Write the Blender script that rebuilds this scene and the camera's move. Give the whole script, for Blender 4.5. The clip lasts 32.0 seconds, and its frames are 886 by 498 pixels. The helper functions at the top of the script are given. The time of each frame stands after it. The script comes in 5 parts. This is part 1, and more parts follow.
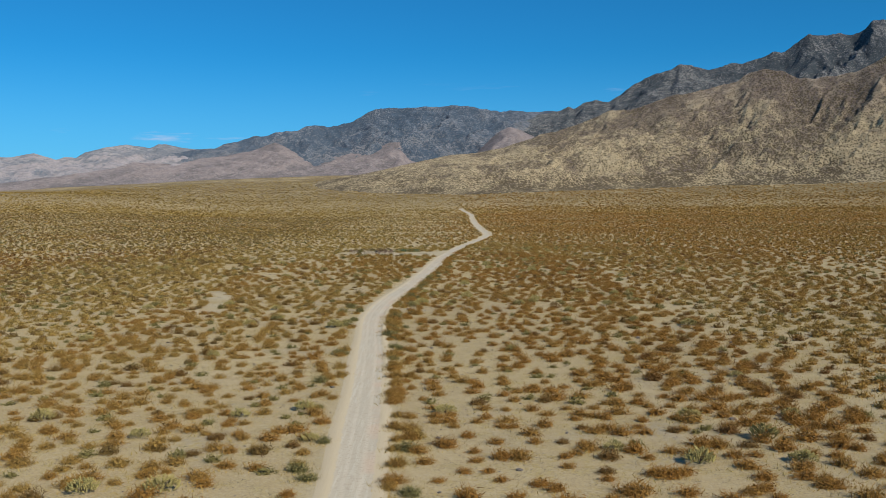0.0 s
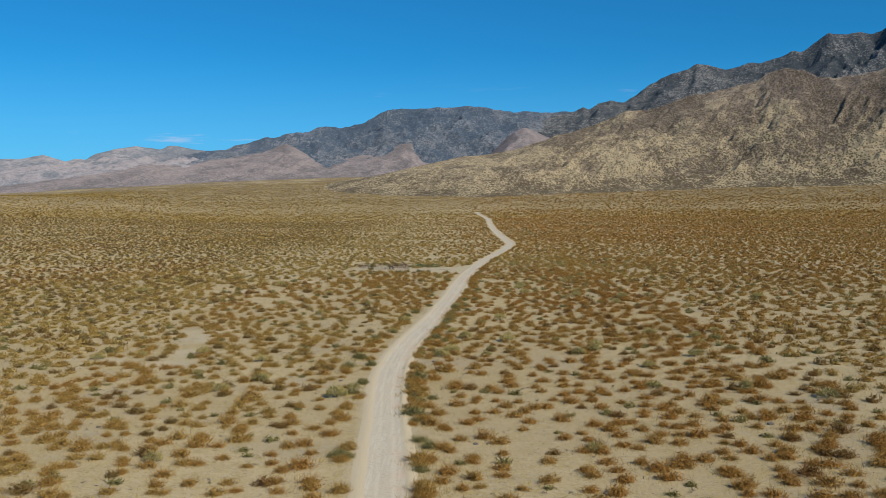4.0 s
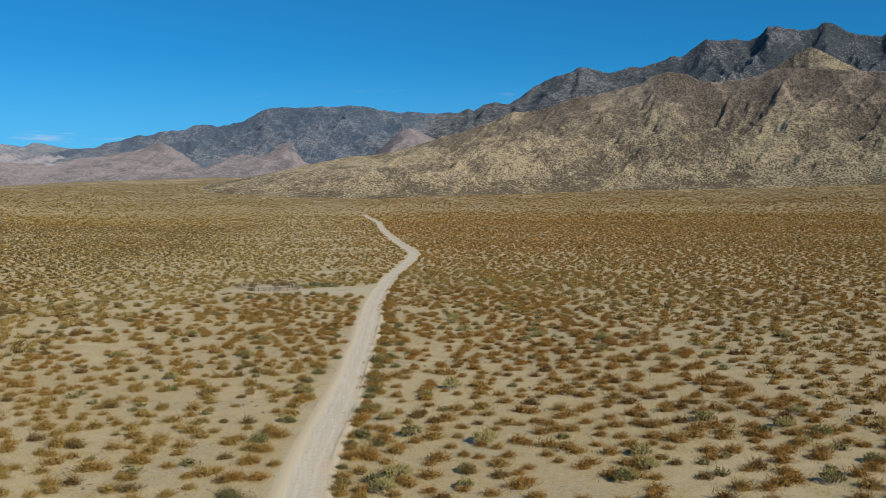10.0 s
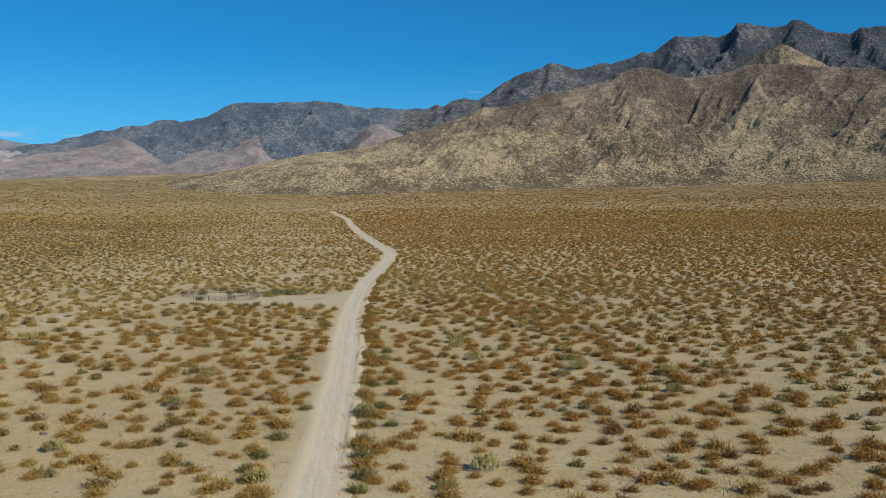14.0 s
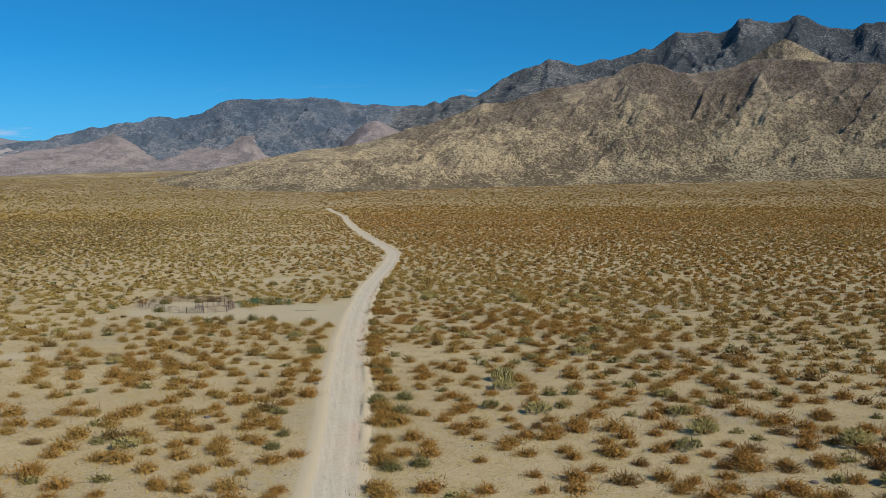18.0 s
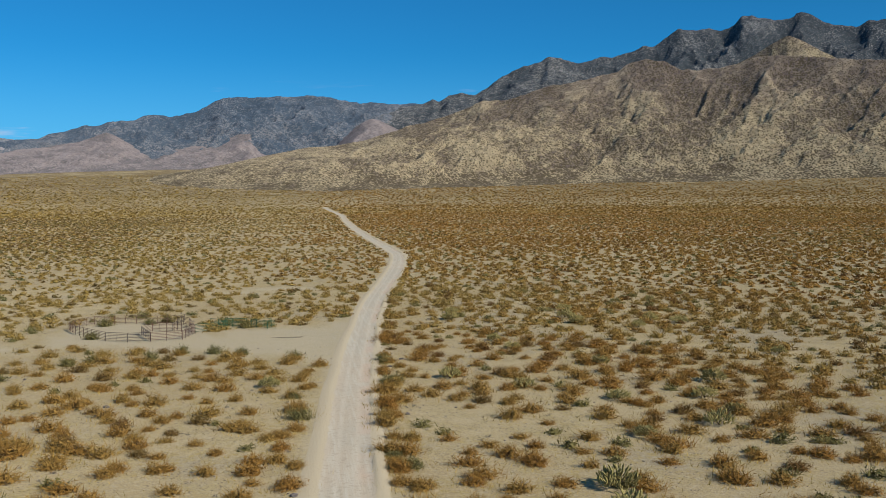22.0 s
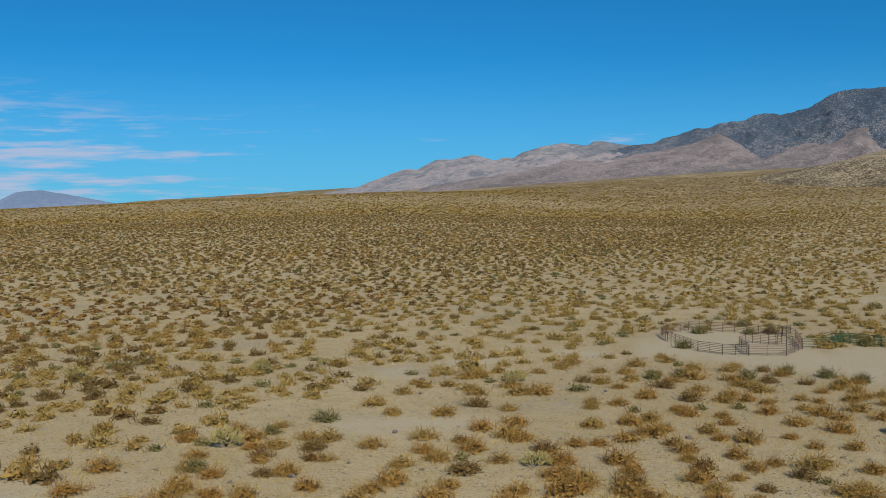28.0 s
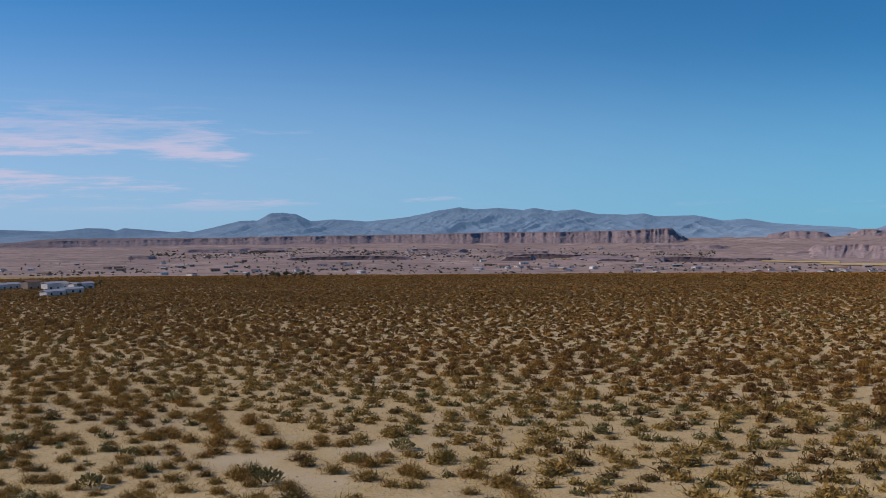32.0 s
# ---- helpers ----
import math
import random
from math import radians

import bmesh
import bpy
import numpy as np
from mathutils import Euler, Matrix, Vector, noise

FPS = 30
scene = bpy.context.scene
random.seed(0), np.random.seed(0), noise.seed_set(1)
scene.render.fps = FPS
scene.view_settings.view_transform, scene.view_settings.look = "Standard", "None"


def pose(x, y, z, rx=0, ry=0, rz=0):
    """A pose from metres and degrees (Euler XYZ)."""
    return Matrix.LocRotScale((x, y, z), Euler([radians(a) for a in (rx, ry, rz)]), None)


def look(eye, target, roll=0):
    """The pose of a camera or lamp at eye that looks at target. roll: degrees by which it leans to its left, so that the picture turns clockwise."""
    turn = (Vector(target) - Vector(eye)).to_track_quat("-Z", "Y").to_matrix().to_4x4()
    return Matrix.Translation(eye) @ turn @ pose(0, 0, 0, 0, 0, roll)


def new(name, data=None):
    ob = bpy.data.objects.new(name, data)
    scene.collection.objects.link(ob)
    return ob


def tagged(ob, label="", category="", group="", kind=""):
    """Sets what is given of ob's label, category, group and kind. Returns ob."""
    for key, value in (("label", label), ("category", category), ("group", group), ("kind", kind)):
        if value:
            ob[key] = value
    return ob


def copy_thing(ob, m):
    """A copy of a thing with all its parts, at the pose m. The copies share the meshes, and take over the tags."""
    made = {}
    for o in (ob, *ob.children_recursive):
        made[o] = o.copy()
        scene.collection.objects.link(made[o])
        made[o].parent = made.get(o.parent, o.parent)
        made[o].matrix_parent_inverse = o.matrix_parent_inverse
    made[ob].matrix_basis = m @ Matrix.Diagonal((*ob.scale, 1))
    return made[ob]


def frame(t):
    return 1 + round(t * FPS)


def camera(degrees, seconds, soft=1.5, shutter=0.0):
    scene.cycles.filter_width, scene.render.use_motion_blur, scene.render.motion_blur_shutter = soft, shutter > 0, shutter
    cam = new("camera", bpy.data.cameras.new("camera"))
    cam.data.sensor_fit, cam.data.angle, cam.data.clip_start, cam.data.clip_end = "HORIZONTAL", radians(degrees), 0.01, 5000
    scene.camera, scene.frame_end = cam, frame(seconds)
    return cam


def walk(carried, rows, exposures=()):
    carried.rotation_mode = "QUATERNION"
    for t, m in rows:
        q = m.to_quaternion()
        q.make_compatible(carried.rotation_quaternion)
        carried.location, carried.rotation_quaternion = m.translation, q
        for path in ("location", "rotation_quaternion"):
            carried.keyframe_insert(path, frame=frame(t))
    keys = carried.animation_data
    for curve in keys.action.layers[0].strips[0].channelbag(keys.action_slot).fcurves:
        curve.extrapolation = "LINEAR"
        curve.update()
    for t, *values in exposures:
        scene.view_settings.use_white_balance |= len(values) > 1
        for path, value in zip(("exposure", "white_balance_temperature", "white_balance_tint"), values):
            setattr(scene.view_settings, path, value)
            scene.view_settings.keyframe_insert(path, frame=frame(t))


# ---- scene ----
# The desert walk: a drone flies up a dirt road over a brush-covered fan, stops and turns to the valley.
cam = camera(48.4, 32.0, soft=0.25)
PATH = [
    (0.0, pose(-0.01, 0.00, 0.01, 88.68, 0.00, 0.12)),
    (0.5, pose(-0.55, 7.34, 0.49, 88.64, 0.00, 0.22)),
    (1.0, pose(-1.10, 14.68, 0.98, 88.59, 0.00, 0.27)),
    (1.5, pose(-1.66, 22.03, 1.53, 88.56, 0.00, 0.34)),
    (2.0, pose(-2.26, 29.38, 2.14, 88.55, 0.00, 0.40)),
    (2.5, pose(-2.88, 36.74, 2.82, 88.60, 0.00, 0.50)),
    (3.0, pose(-3.53, 44.11, 3.51, 88.66, 0.00, 0.57)),
    (3.5, pose(-4.22, 51.47, 4.19, 88.72, 0.00, 0.70)),
    (5.5, pose(-7.08, 80.95, 6.72, 88.78, 0.00, 0.93)),
    (6.0, pose(-7.82, 88.31, 7.23, 88.82, 0.00, 0.95)),
    (6.5, pose(-8.56, 95.66, 7.58, 88.89, 0.00, 1.01)),
    (7.0, pose(-9.31, 103.01, 7.79, 88.90, 0.00, -1.33)),
    (7.5, pose(-10.04, 110.34, 7.86, 88.88, 0.00, -3.58)),
    (8.0, pose(-10.72, 117.67, 7.85, 88.86, 0.00, -3.59)),
    (8.5, pose(-11.33, 124.99, 7.80, 88.83, 0.00, -3.57)),
    (9.0, pose(-11.85, 132.31, 7.75, 88.84, 0.00, -3.63)),
    (9.5, pose(-12.28, 139.63, 7.71, 88.85, 0.00, -6.04)),
    (10.0, pose(-12.62, 146.93, 7.69, 88.85, 0.00, -6.05)),
    (10.5, pose(-12.87, 154.22, 7.69, 88.85, 0.00, -6.06)),
    (11.0, pose(-13.04, 161.51, 7.70, 88.84, 0.00, -6.06)),
    (11.5, pose(-13.14, 168.81, 7.70, 88.81, 0.00, -6.06)),
    (12.0, pose(-13.19, 176.10, 7.68, 88.80, 0.00, -7.32)),
    (12.5, pose(-13.19, 183.41, 7.63, 88.78, 0.00, -7.35)),
    (13.0, pose(-13.14, 190.74, 7.54, 88.75, 0.00, -7.37)),
    (13.5, pose(-13.05, 198.07, 7.44, 88.73, 0.00, -7.95)),
    (14.0, pose(-12.89, 205.40, 7.31, 88.71, 0.00, -7.96)),
    (14.5, pose(-12.67, 212.75, 7.15, 88.71, 0.00, -7.98)),
    (16.5, pose(-11.60, 242.11, 6.41, 88.66, 0.00, -8.09)),
    (17.0, pose(-11.34, 249.47, 6.24, 88.62, 0.00, -8.12)),
    (17.5, pose(-11.09, 256.83, 6.08, 88.64, 0.00, -8.14)),
    (18.0, pose(-10.85, 264.19, 5.95, 88.63, 0.00, -8.18)),
    (18.5, pose(-10.59, 271.55, 5.85, 88.62, 0.00, -8.21)),
    (19.0, pose(-10.32, 278.90, 5.78, 88.57, 0.00, -8.24)),
    (19.5, pose(-10.03, 286.26, 5.74, 88.61, 0.00, -8.25)),
    (20.0, pose(-9.72, 293.62, 5.70, 88.62, 0.00, -8.27)),
    (20.5, pose(-9.38, 300.98, 5.63, 88.61, 0.00, -8.29)),
    (21.0, pose(-9.04, 308.35, 5.55, 88.61, 0.00, -8.32)),
    (21.5, pose(-8.71, 315.71, 5.46, 88.62, 0.00, -8.32)),
    (22.0, pose(-8.38, 323.07, 5.38, 88.63, 0.00, -8.33)),
    (22.5, pose(-8.24, 329.96, 5.43, 88.68, 0.00, -8.34)),
    (23.0, pose(-8.19, 335.92, 5.38, 88.69, 0.00, -8.31)),
    (23.5, pose(-8.33, 340.53, 5.32, 88.71, 0.00, -8.20)),
    (24.0, pose(-8.65, 343.67, 5.20, 88.72, 0.00, -7.99)),
    (24.5, pose(-9.07, 345.36, 5.14, 88.75, 0.00, -7.74)),
    (26.5, pose(-10.25, 346.18, 4.67, 88.69, 0.00, -5.24)),
    (27.0, pose(-10.42, 346.17, 4.66, 88.70, 0.00, 4.01)),
    (27.5, pose(-10.51, 346.17, 4.75, 88.66, 0.00, 15.41)),
    (28.0, pose(-10.48, 346.14, 4.62, 88.66, 0.00, 26.00)),
    (28.5, pose(-10.44, 346.15, 4.63, 88.68, 0.00, 38.9)),
    (29.0, pose(-10.42, 346.16, 4.65, 88.72, 0.00, 55.84)),
    (30.0, pose(-10.42, 346.16, 4.66, 88.59, 0.00, 86.27)),
    (30.5, pose(-10.42, 346.16, 4.67, 88.56, 0.00, 100.16)),
    (31.0, pose(-10.42, 346.16, 4.66, 88.48, 0.00, 114.59)),
    (31.5, pose(-10.42, 346.16, 4.66, 88.43, 0.00, 126.78)),
    (32.0, pose(-10.42, 346.16, 4.66, 88.41, 0.00, 141.46)),
]
EXPOSURES = [(0, -0.1, 6500, 10), (26.5, -0.1, 6500, 10), (27.2, -0.15, 6500, 11), (28, -0.34, 6400, 11), (28.5, -0.6, 6500, 17), (29, -0.62, 6500, 21), (29.5, -0.62, 6600, 31),
             (30.5, -0.42, 6900, 36), (31.2, -0.24, 7100, 32), (32, -0.18, 7100, 25)]
walk(cam, PATH, EXPOSURES)

# ---------------------------------------------------------------- sky and sun
SUN_AZ, SUN_EL = radians(141.0), radians(33.0)
SUN_DIR = Vector((math.sin(SUN_AZ) * math.cos(SUN_EL), math.cos(SUN_AZ) * math.cos(SUN_EL), math.sin(SUN_EL)))


class Nodes:
    """Short-hand to lay out a node tree."""

    def __init__(self, tree):
        self.tree = tree
        tree.nodes.clear()

    def add(self, kind, **values):
        n = self.tree.nodes.new(kind)
        for key, value in values.items():
            self.put(n.inputs[key], value)
        return n

    def put(self, socket, value):
        if isinstance(value, bpy.types.NodeSocket):
            self.tree.links.new(value, socket)
        elif isinstance(value, bpy.types.Node):
            self.tree.links.new(value.outputs[0], socket)
        else:
            socket.default_value = value

    def math(self, op, a, b=0.0, c=0.0, clamp=False):
        n = self.tree.nodes.new("ShaderNodeMath")
        n.operation, n.use_clamp = op, clamp
        for s, v in zip(n.inputs, (a, b, c)):
            self.put(s, v)
        return n.outputs[0]

    def mix(self, f, a, b, blend="MIX"):
        n = self.tree.nodes.new("ShaderNodeMix")
        n.data_type, n.blend_type = "RGBA", blend
        self.put(n.inputs[0], f)
        for s, v in ((n.inputs[6], a), (n.inputs[7], b)):
            self.put(s, (*v, 1) if isinstance(v, tuple) and len(v) == 3 else v)
        return n.outputs[2]

    def step(self, v, lo, hi):
        n = self.tree.nodes.new("ShaderNodeMapRange")
        n.interpolation_type = "SMOOTHSTEP"
        for s, w in zip(n.inputs, (v, lo, hi, 0.0, 1.0)):
            self.put(s, w)
        return n.outputs[0]

    def noise(self, vec, scale, detail=3.0, rough=0.55):
        n = self.tree.nodes.new("ShaderNodeTexNoise")
        self.put(n.inputs["Vector"], vec)
        n.inputs["Scale"].default_value, n.inputs["Detail"].default_value, n.inputs["Roughness"].default_value = scale, detail, rough
        return n.outputs[0]

    def voronoi(self, vec, scale, out="Distance"):
        n = self.tree.nodes.new("ShaderNodeTexVoronoi")
        self.put(n.inputs["Vector"], vec)
        n.inputs["Scale"].default_value = scale
        return n.outputs[out]


world = bpy.data.worlds.new("desert_sky")
scene.world = world
world.use_nodes = True
w = Nodes(world.node_tree)
sky = w.add("ShaderNodeTexSky")
sky.sky_type, sky.sun_disc, sky.sun_elevation, sky.sun_rotation = "NISHITA", False, SUN_EL, SUN_AZ
sky.altitude, sky.air_density, sky.dust_density, sky.ozone_density = 1500.0, 1.0, 0.0, 4.0
rich = w.mix(1.0, sky.outputs[0], (0.13, 0.86, 1.22), "MULTIPLY")
way = w.add("ShaderNodeTexCoord").outputs["Generated"]
sep = w.add("ShaderNodeSeparateXYZ", Vector=way)
flat = w.math("ARCTAN2", w.math("MULTIPLY", sep.outputs[0], -1.0), sep.outputs[1])      # angle to the left of +y
lift = w.math("ARCSINE", sep.outputs[2])
tilted = w.math("ADD", lift, w.math("MULTIPLY", flat, 0.03))
drift = w.add("ShaderNodeCombineXYZ", X=w.math("MULTIPLY", flat, 5.0), Y=w.math("MULTIPLY", tilted, 46.0), Z=2.7)
wisp = w.noise(drift.outputs[0], 1.0, 6.0, 0.62)
fine = w.noise(w.add("ShaderNodeCombineXYZ", X=w.math("MULTIPLY", flat, 16.0), Y=w.math("MULTIPLY", tilted, 170.0), Z=9.1).outputs[0], 1.0, 5.0, 0.6)
veil = w.math("ADD", wisp, w.math("MULTIPLY", w.math("SUBTRACT", fine, 0.5), 0.30))
bank = w.math("MULTIPLY", w.step(flat, 0.66, 1.02), w.step(flat, 2.10, 1.60))
rim = w.math("MULTIPLY", w.step(flat, 2.55, 2.72), w.step(flat, 3.2, 2.9))
stray = w.math("MULTIPLY", w.step(flat, 0.30, 0.70), w.step(flat, 2.35, 2.05))
edge = w.math("ADD", 0.62, w.math("ADD", w.math("MULTIPLY", bank, -0.29), w.math("ADD", w.math("MULTIPLY", rim, -0.19), w.math("MULTIPLY", stray, -0.05))))
height = w.math("MULTIPLY", w.step(lift, 0.004, 0.03), w.step(w.math("ADD", lift, w.math("ADD", w.math("MULTIPLY", w.math("MULTIPLY", w.math("SUBTRACT", flat, 1.1), 0.05), w.step(flat, 2.55, 2.2)), w.math("MULTIPLY", w.math("SUBTRACT", wisp, 0.5), 0.20))), 0.125, 0.080))
cover = w.math("MULTIPLY", height, w.step(w.math("SUBTRACT", veil, edge), 0.0, 0.17))
pale = w.mix(w.math("MULTIPLY", w.step(lift, 0.18, 0.0), 0.6), rich, (2.5, 6.4, 10.3))
near = w.add("ShaderNodeVectorMath")
near.operation = "DOT_PRODUCT"
w.put(near.inputs[0], way)
near.inputs[1].default_value = SUN_DIR
pale = w.mix(w.math("MULTIPLY", w.step(near.outputs["Value"], -0.25, 0.7), w.math("MULTIPLY", w.step(lift, 0.26, 0.0), 0.5)), pale, (5.4, 7.0, 10.2))
cloudy = w.mix(w.math("MULTIPLY", cover, 0.80), pale, (7.1, 7.6, 9.9))
back = w.add("ShaderNodeBackground", Color=cloudy, Strength=0.084)
w.add("ShaderNodeOutputWorld", Surface=back)

sun = new("sun", bpy.data.lights.new("sun", "SUN"))
sun.data.energy, sun.data.angle, sun.data.color = 4.45, radians(0.53), (1.0, 0.95, 0.85)
sun.matrix_world = look(tuple(SUN_DIR * 100), (0, 0, 0))

# ---------------------------------------------------------------- terrain arithmetic
def smooth(a, b, v):
    s = np.clip((v - a) / (b - a), 0, 1)
    return s * s * (3 - 2 * s)


def lattice(ix, iy, seed):
    h = (ix.astype(np.int64) * 374761393 + iy.astype(np.int64) * 668265263 + seed * 974634777) & 0x7FFFFFFF
    h = ((h ^ (h >> 13)) * 1274126177) & 0x7FFFFFFF
    return ((h ^ (h >> 16)) & 0xFFFF) / 65535.0


def vnoise(x, y, seed=0):
    """Smooth value noise, -1 to 1."""
    x, y = np.broadcast_arrays(np.asarray(x, float), np.asarray(y, float))
    ix, iy = np.floor(x), np.floor(y)
    fx, fy = x - ix, y - iy
    fx, fy = fx * fx * fx * (fx * (fx * 6 - 15) + 10), fy * fy * fy * (fy * (fy * 6 - 15) + 10)
    a, b = lattice(ix, iy, seed), lattice(ix + 1, iy, seed)
    c, d = lattice(ix, iy + 1, seed), lattice(ix + 1, iy + 1, seed)
    return 2 * ((a + (b - a) * fx) * (1 - fy) + (c + (d - c) * fx) * fy) - 1


def fbm(x, y, seed=0, octaves=4, gain=0.5):
    total, amp, norm, k = 0.0, 1.0, 0.0, 1.0
    for i in range(octaves):
        total = total + amp * vnoise(x * k, y * k, seed + i)
        norm += amp
        amp, k = amp * gain, k * 2.03
    return total / norm


def ridged(x, y, seed=0, octaves=4):
    """Sharp crests near 1, rounded hollows near 0."""
    total, amp, norm, k = 0.0, 1.0, 0.0, 1.0
    for i in range(octaves):
        total = total + amp * (1 - np.abs(vnoise(x * k, y * k, seed + i)))
        norm += amp
        amp, k = amp * 0.5, k * 2.1
    return total / norm


VALLEY = -82.0
HOME = (-10.0, 346.0)
SWELL_AZ = (12, 18, 24, 30, 40, 50, 55, 62, 68, 74, 80, 86, 92, 99, 105, 112)
SWELL = (0, 8, 26, 35, 37, 33, 28, 23, 21, 16, 14, 14, 12, 8, 4, 0)


def ground_z(x, y):
    """Height of the desert floor: a fan that falls away from the hills into a flat valley."""
    x, y = np.asarray(x, float), np.asarray(y, float)
    z = -18.9 + np.where(y < 300, 0.034, 0.029) * (y - 300)
    z = z + 1.6e-5 * np.clip(y - 900, 0, 3000) ** 2
    z = z + 0.015 * x + 1.5e-5 * np.clip(x - 350, 0, 4000) ** 2
    z = z - 0.022 * np.clip(-x - 700, 0, 4000) * smooth(1200, 2400, y)
    z = z + 0.7 * fbm(x / 160, y / 160, 5, 2) * smooth(30, 200, np.abs(x)) + 5 * fbm(x / 900, y / 900, 8, 2) * smooth(700, 2000, np.hypot(x, y - 346))
    far = np.hypot(x - HOME[0], y - HOME[1])
    west_of = np.degrees(np.arctan2(HOME[0] - x, y - HOME[1]))
    z = z + np.interp(west_of, SWELL_AZ, SWELL) * np.clip((far - 250) / 1550, 0, 1) ** 1.15 * (1 - smooth(2000, 3200, far))     # the fan's western shoulder
    d = -0.8 * (x - HOME[0]) - 0.6 * (y - HOME[1])
    s = smooth(1150, 1650, d)
    low = VALLEY + np.interp(west_of % 360, (60, 110, 125, 140, 152, 165, 200), (66, 64, 50, 32, 14, 6, 6)) * smooth(2900, 4450, np.hypot(x - HOME[0], y - HOME[1])) + 4 * fbm(x / 500, y / 500, 11, 3)
    z = np.where(s > 0, z * (1 - s) + np.minimum(z, low) * s, z)
    return np.maximum(z, low - 2)


ROAD = [(-3, -260), (-5, -60), (-8.0, 60), (-9.1, 94), (-9.9, 111), (-11.4, 142), (-13, 171), (-14.9, 198), (-16.5, 222), (-16.9, 240), (-16.4, 258), (-15.4, 272),
        (-13.2, 289), (-11.4, 307), (-10.0, 325), (-8.8, 341), (-7.4, 360), (-5.6, 385), (-3.7, 418), (-1.5, 450), (0.6, 473), (2.6, 493), (5.0, 517), (9.3, 552),
        (16.8, 600), (23.4, 645), (28.8, 690), (31.2, 722), (31.2, 775), (30.8, 880), (31.3, 1030), (33, 1200), (36, 1345), (34, 1430), (28.5, 1560), (27, 1680)]
ROAD_Y, ROAD_X = np.array([p[1] for p in ROAD], float), np.array([p[0] for p in ROAD], float)
_y = np.arange(-260, 1680, 4.0)
_x = np.interp(_y, ROAD_Y, ROAD_X)
for _ in range(2):
    _x[2:-2] = (_x[:-4] + _x[1:-3] + _x[2:-2] + _x[3:-1] + _x[4:]) / 5


def road_x(y):
    return np.interp(y, _y, _x)


def from_home(az, dist, home=HOME):
    """World x, y of a bearing (degrees to the left of +y) and distance from a place on the flight, by default where the drone hovers."""
    a = np.radians(az)
    return home[0] - np.sin(a) * dist, home[1] + np.cos(a) * dist


# ---------------------------------------------------------------- materials
def material(name, rough=0.9, spec=0.2):
    m = bpy.data.materials.new(name)
    m.use_nodes = True
    n = Nodes(m.node_tree)
    shader = n.add("ShaderNodeBsdfPrincipled")
    shader.inputs["Roughness"].default_value = rough
    shader.inputs["Specular IOR Level"].default_value = spec
    shader.inputs["Diffuse Roughness"].default_value = 0.8 if rough > 0.75 else 0.3
    n.add("ShaderNodeOutputMaterial", Surface=shader)
    n.place = n.add("ShaderNodeNewGeometry").outputs["Position"]
    n.shader = shader
    return m, n


def bump(n, height, strength, distance):
    b = n.add("ShaderNodeBump", Height=height, Strength=strength, Distance=distance)
    n.put(n.shader.inputs["Normal"], b.outputs[0])


def attribute(n, name, out="Fac"):
    a = n.add("ShaderNodeAttribute")
    a.attribute_name = name
    return a.outputs[out]


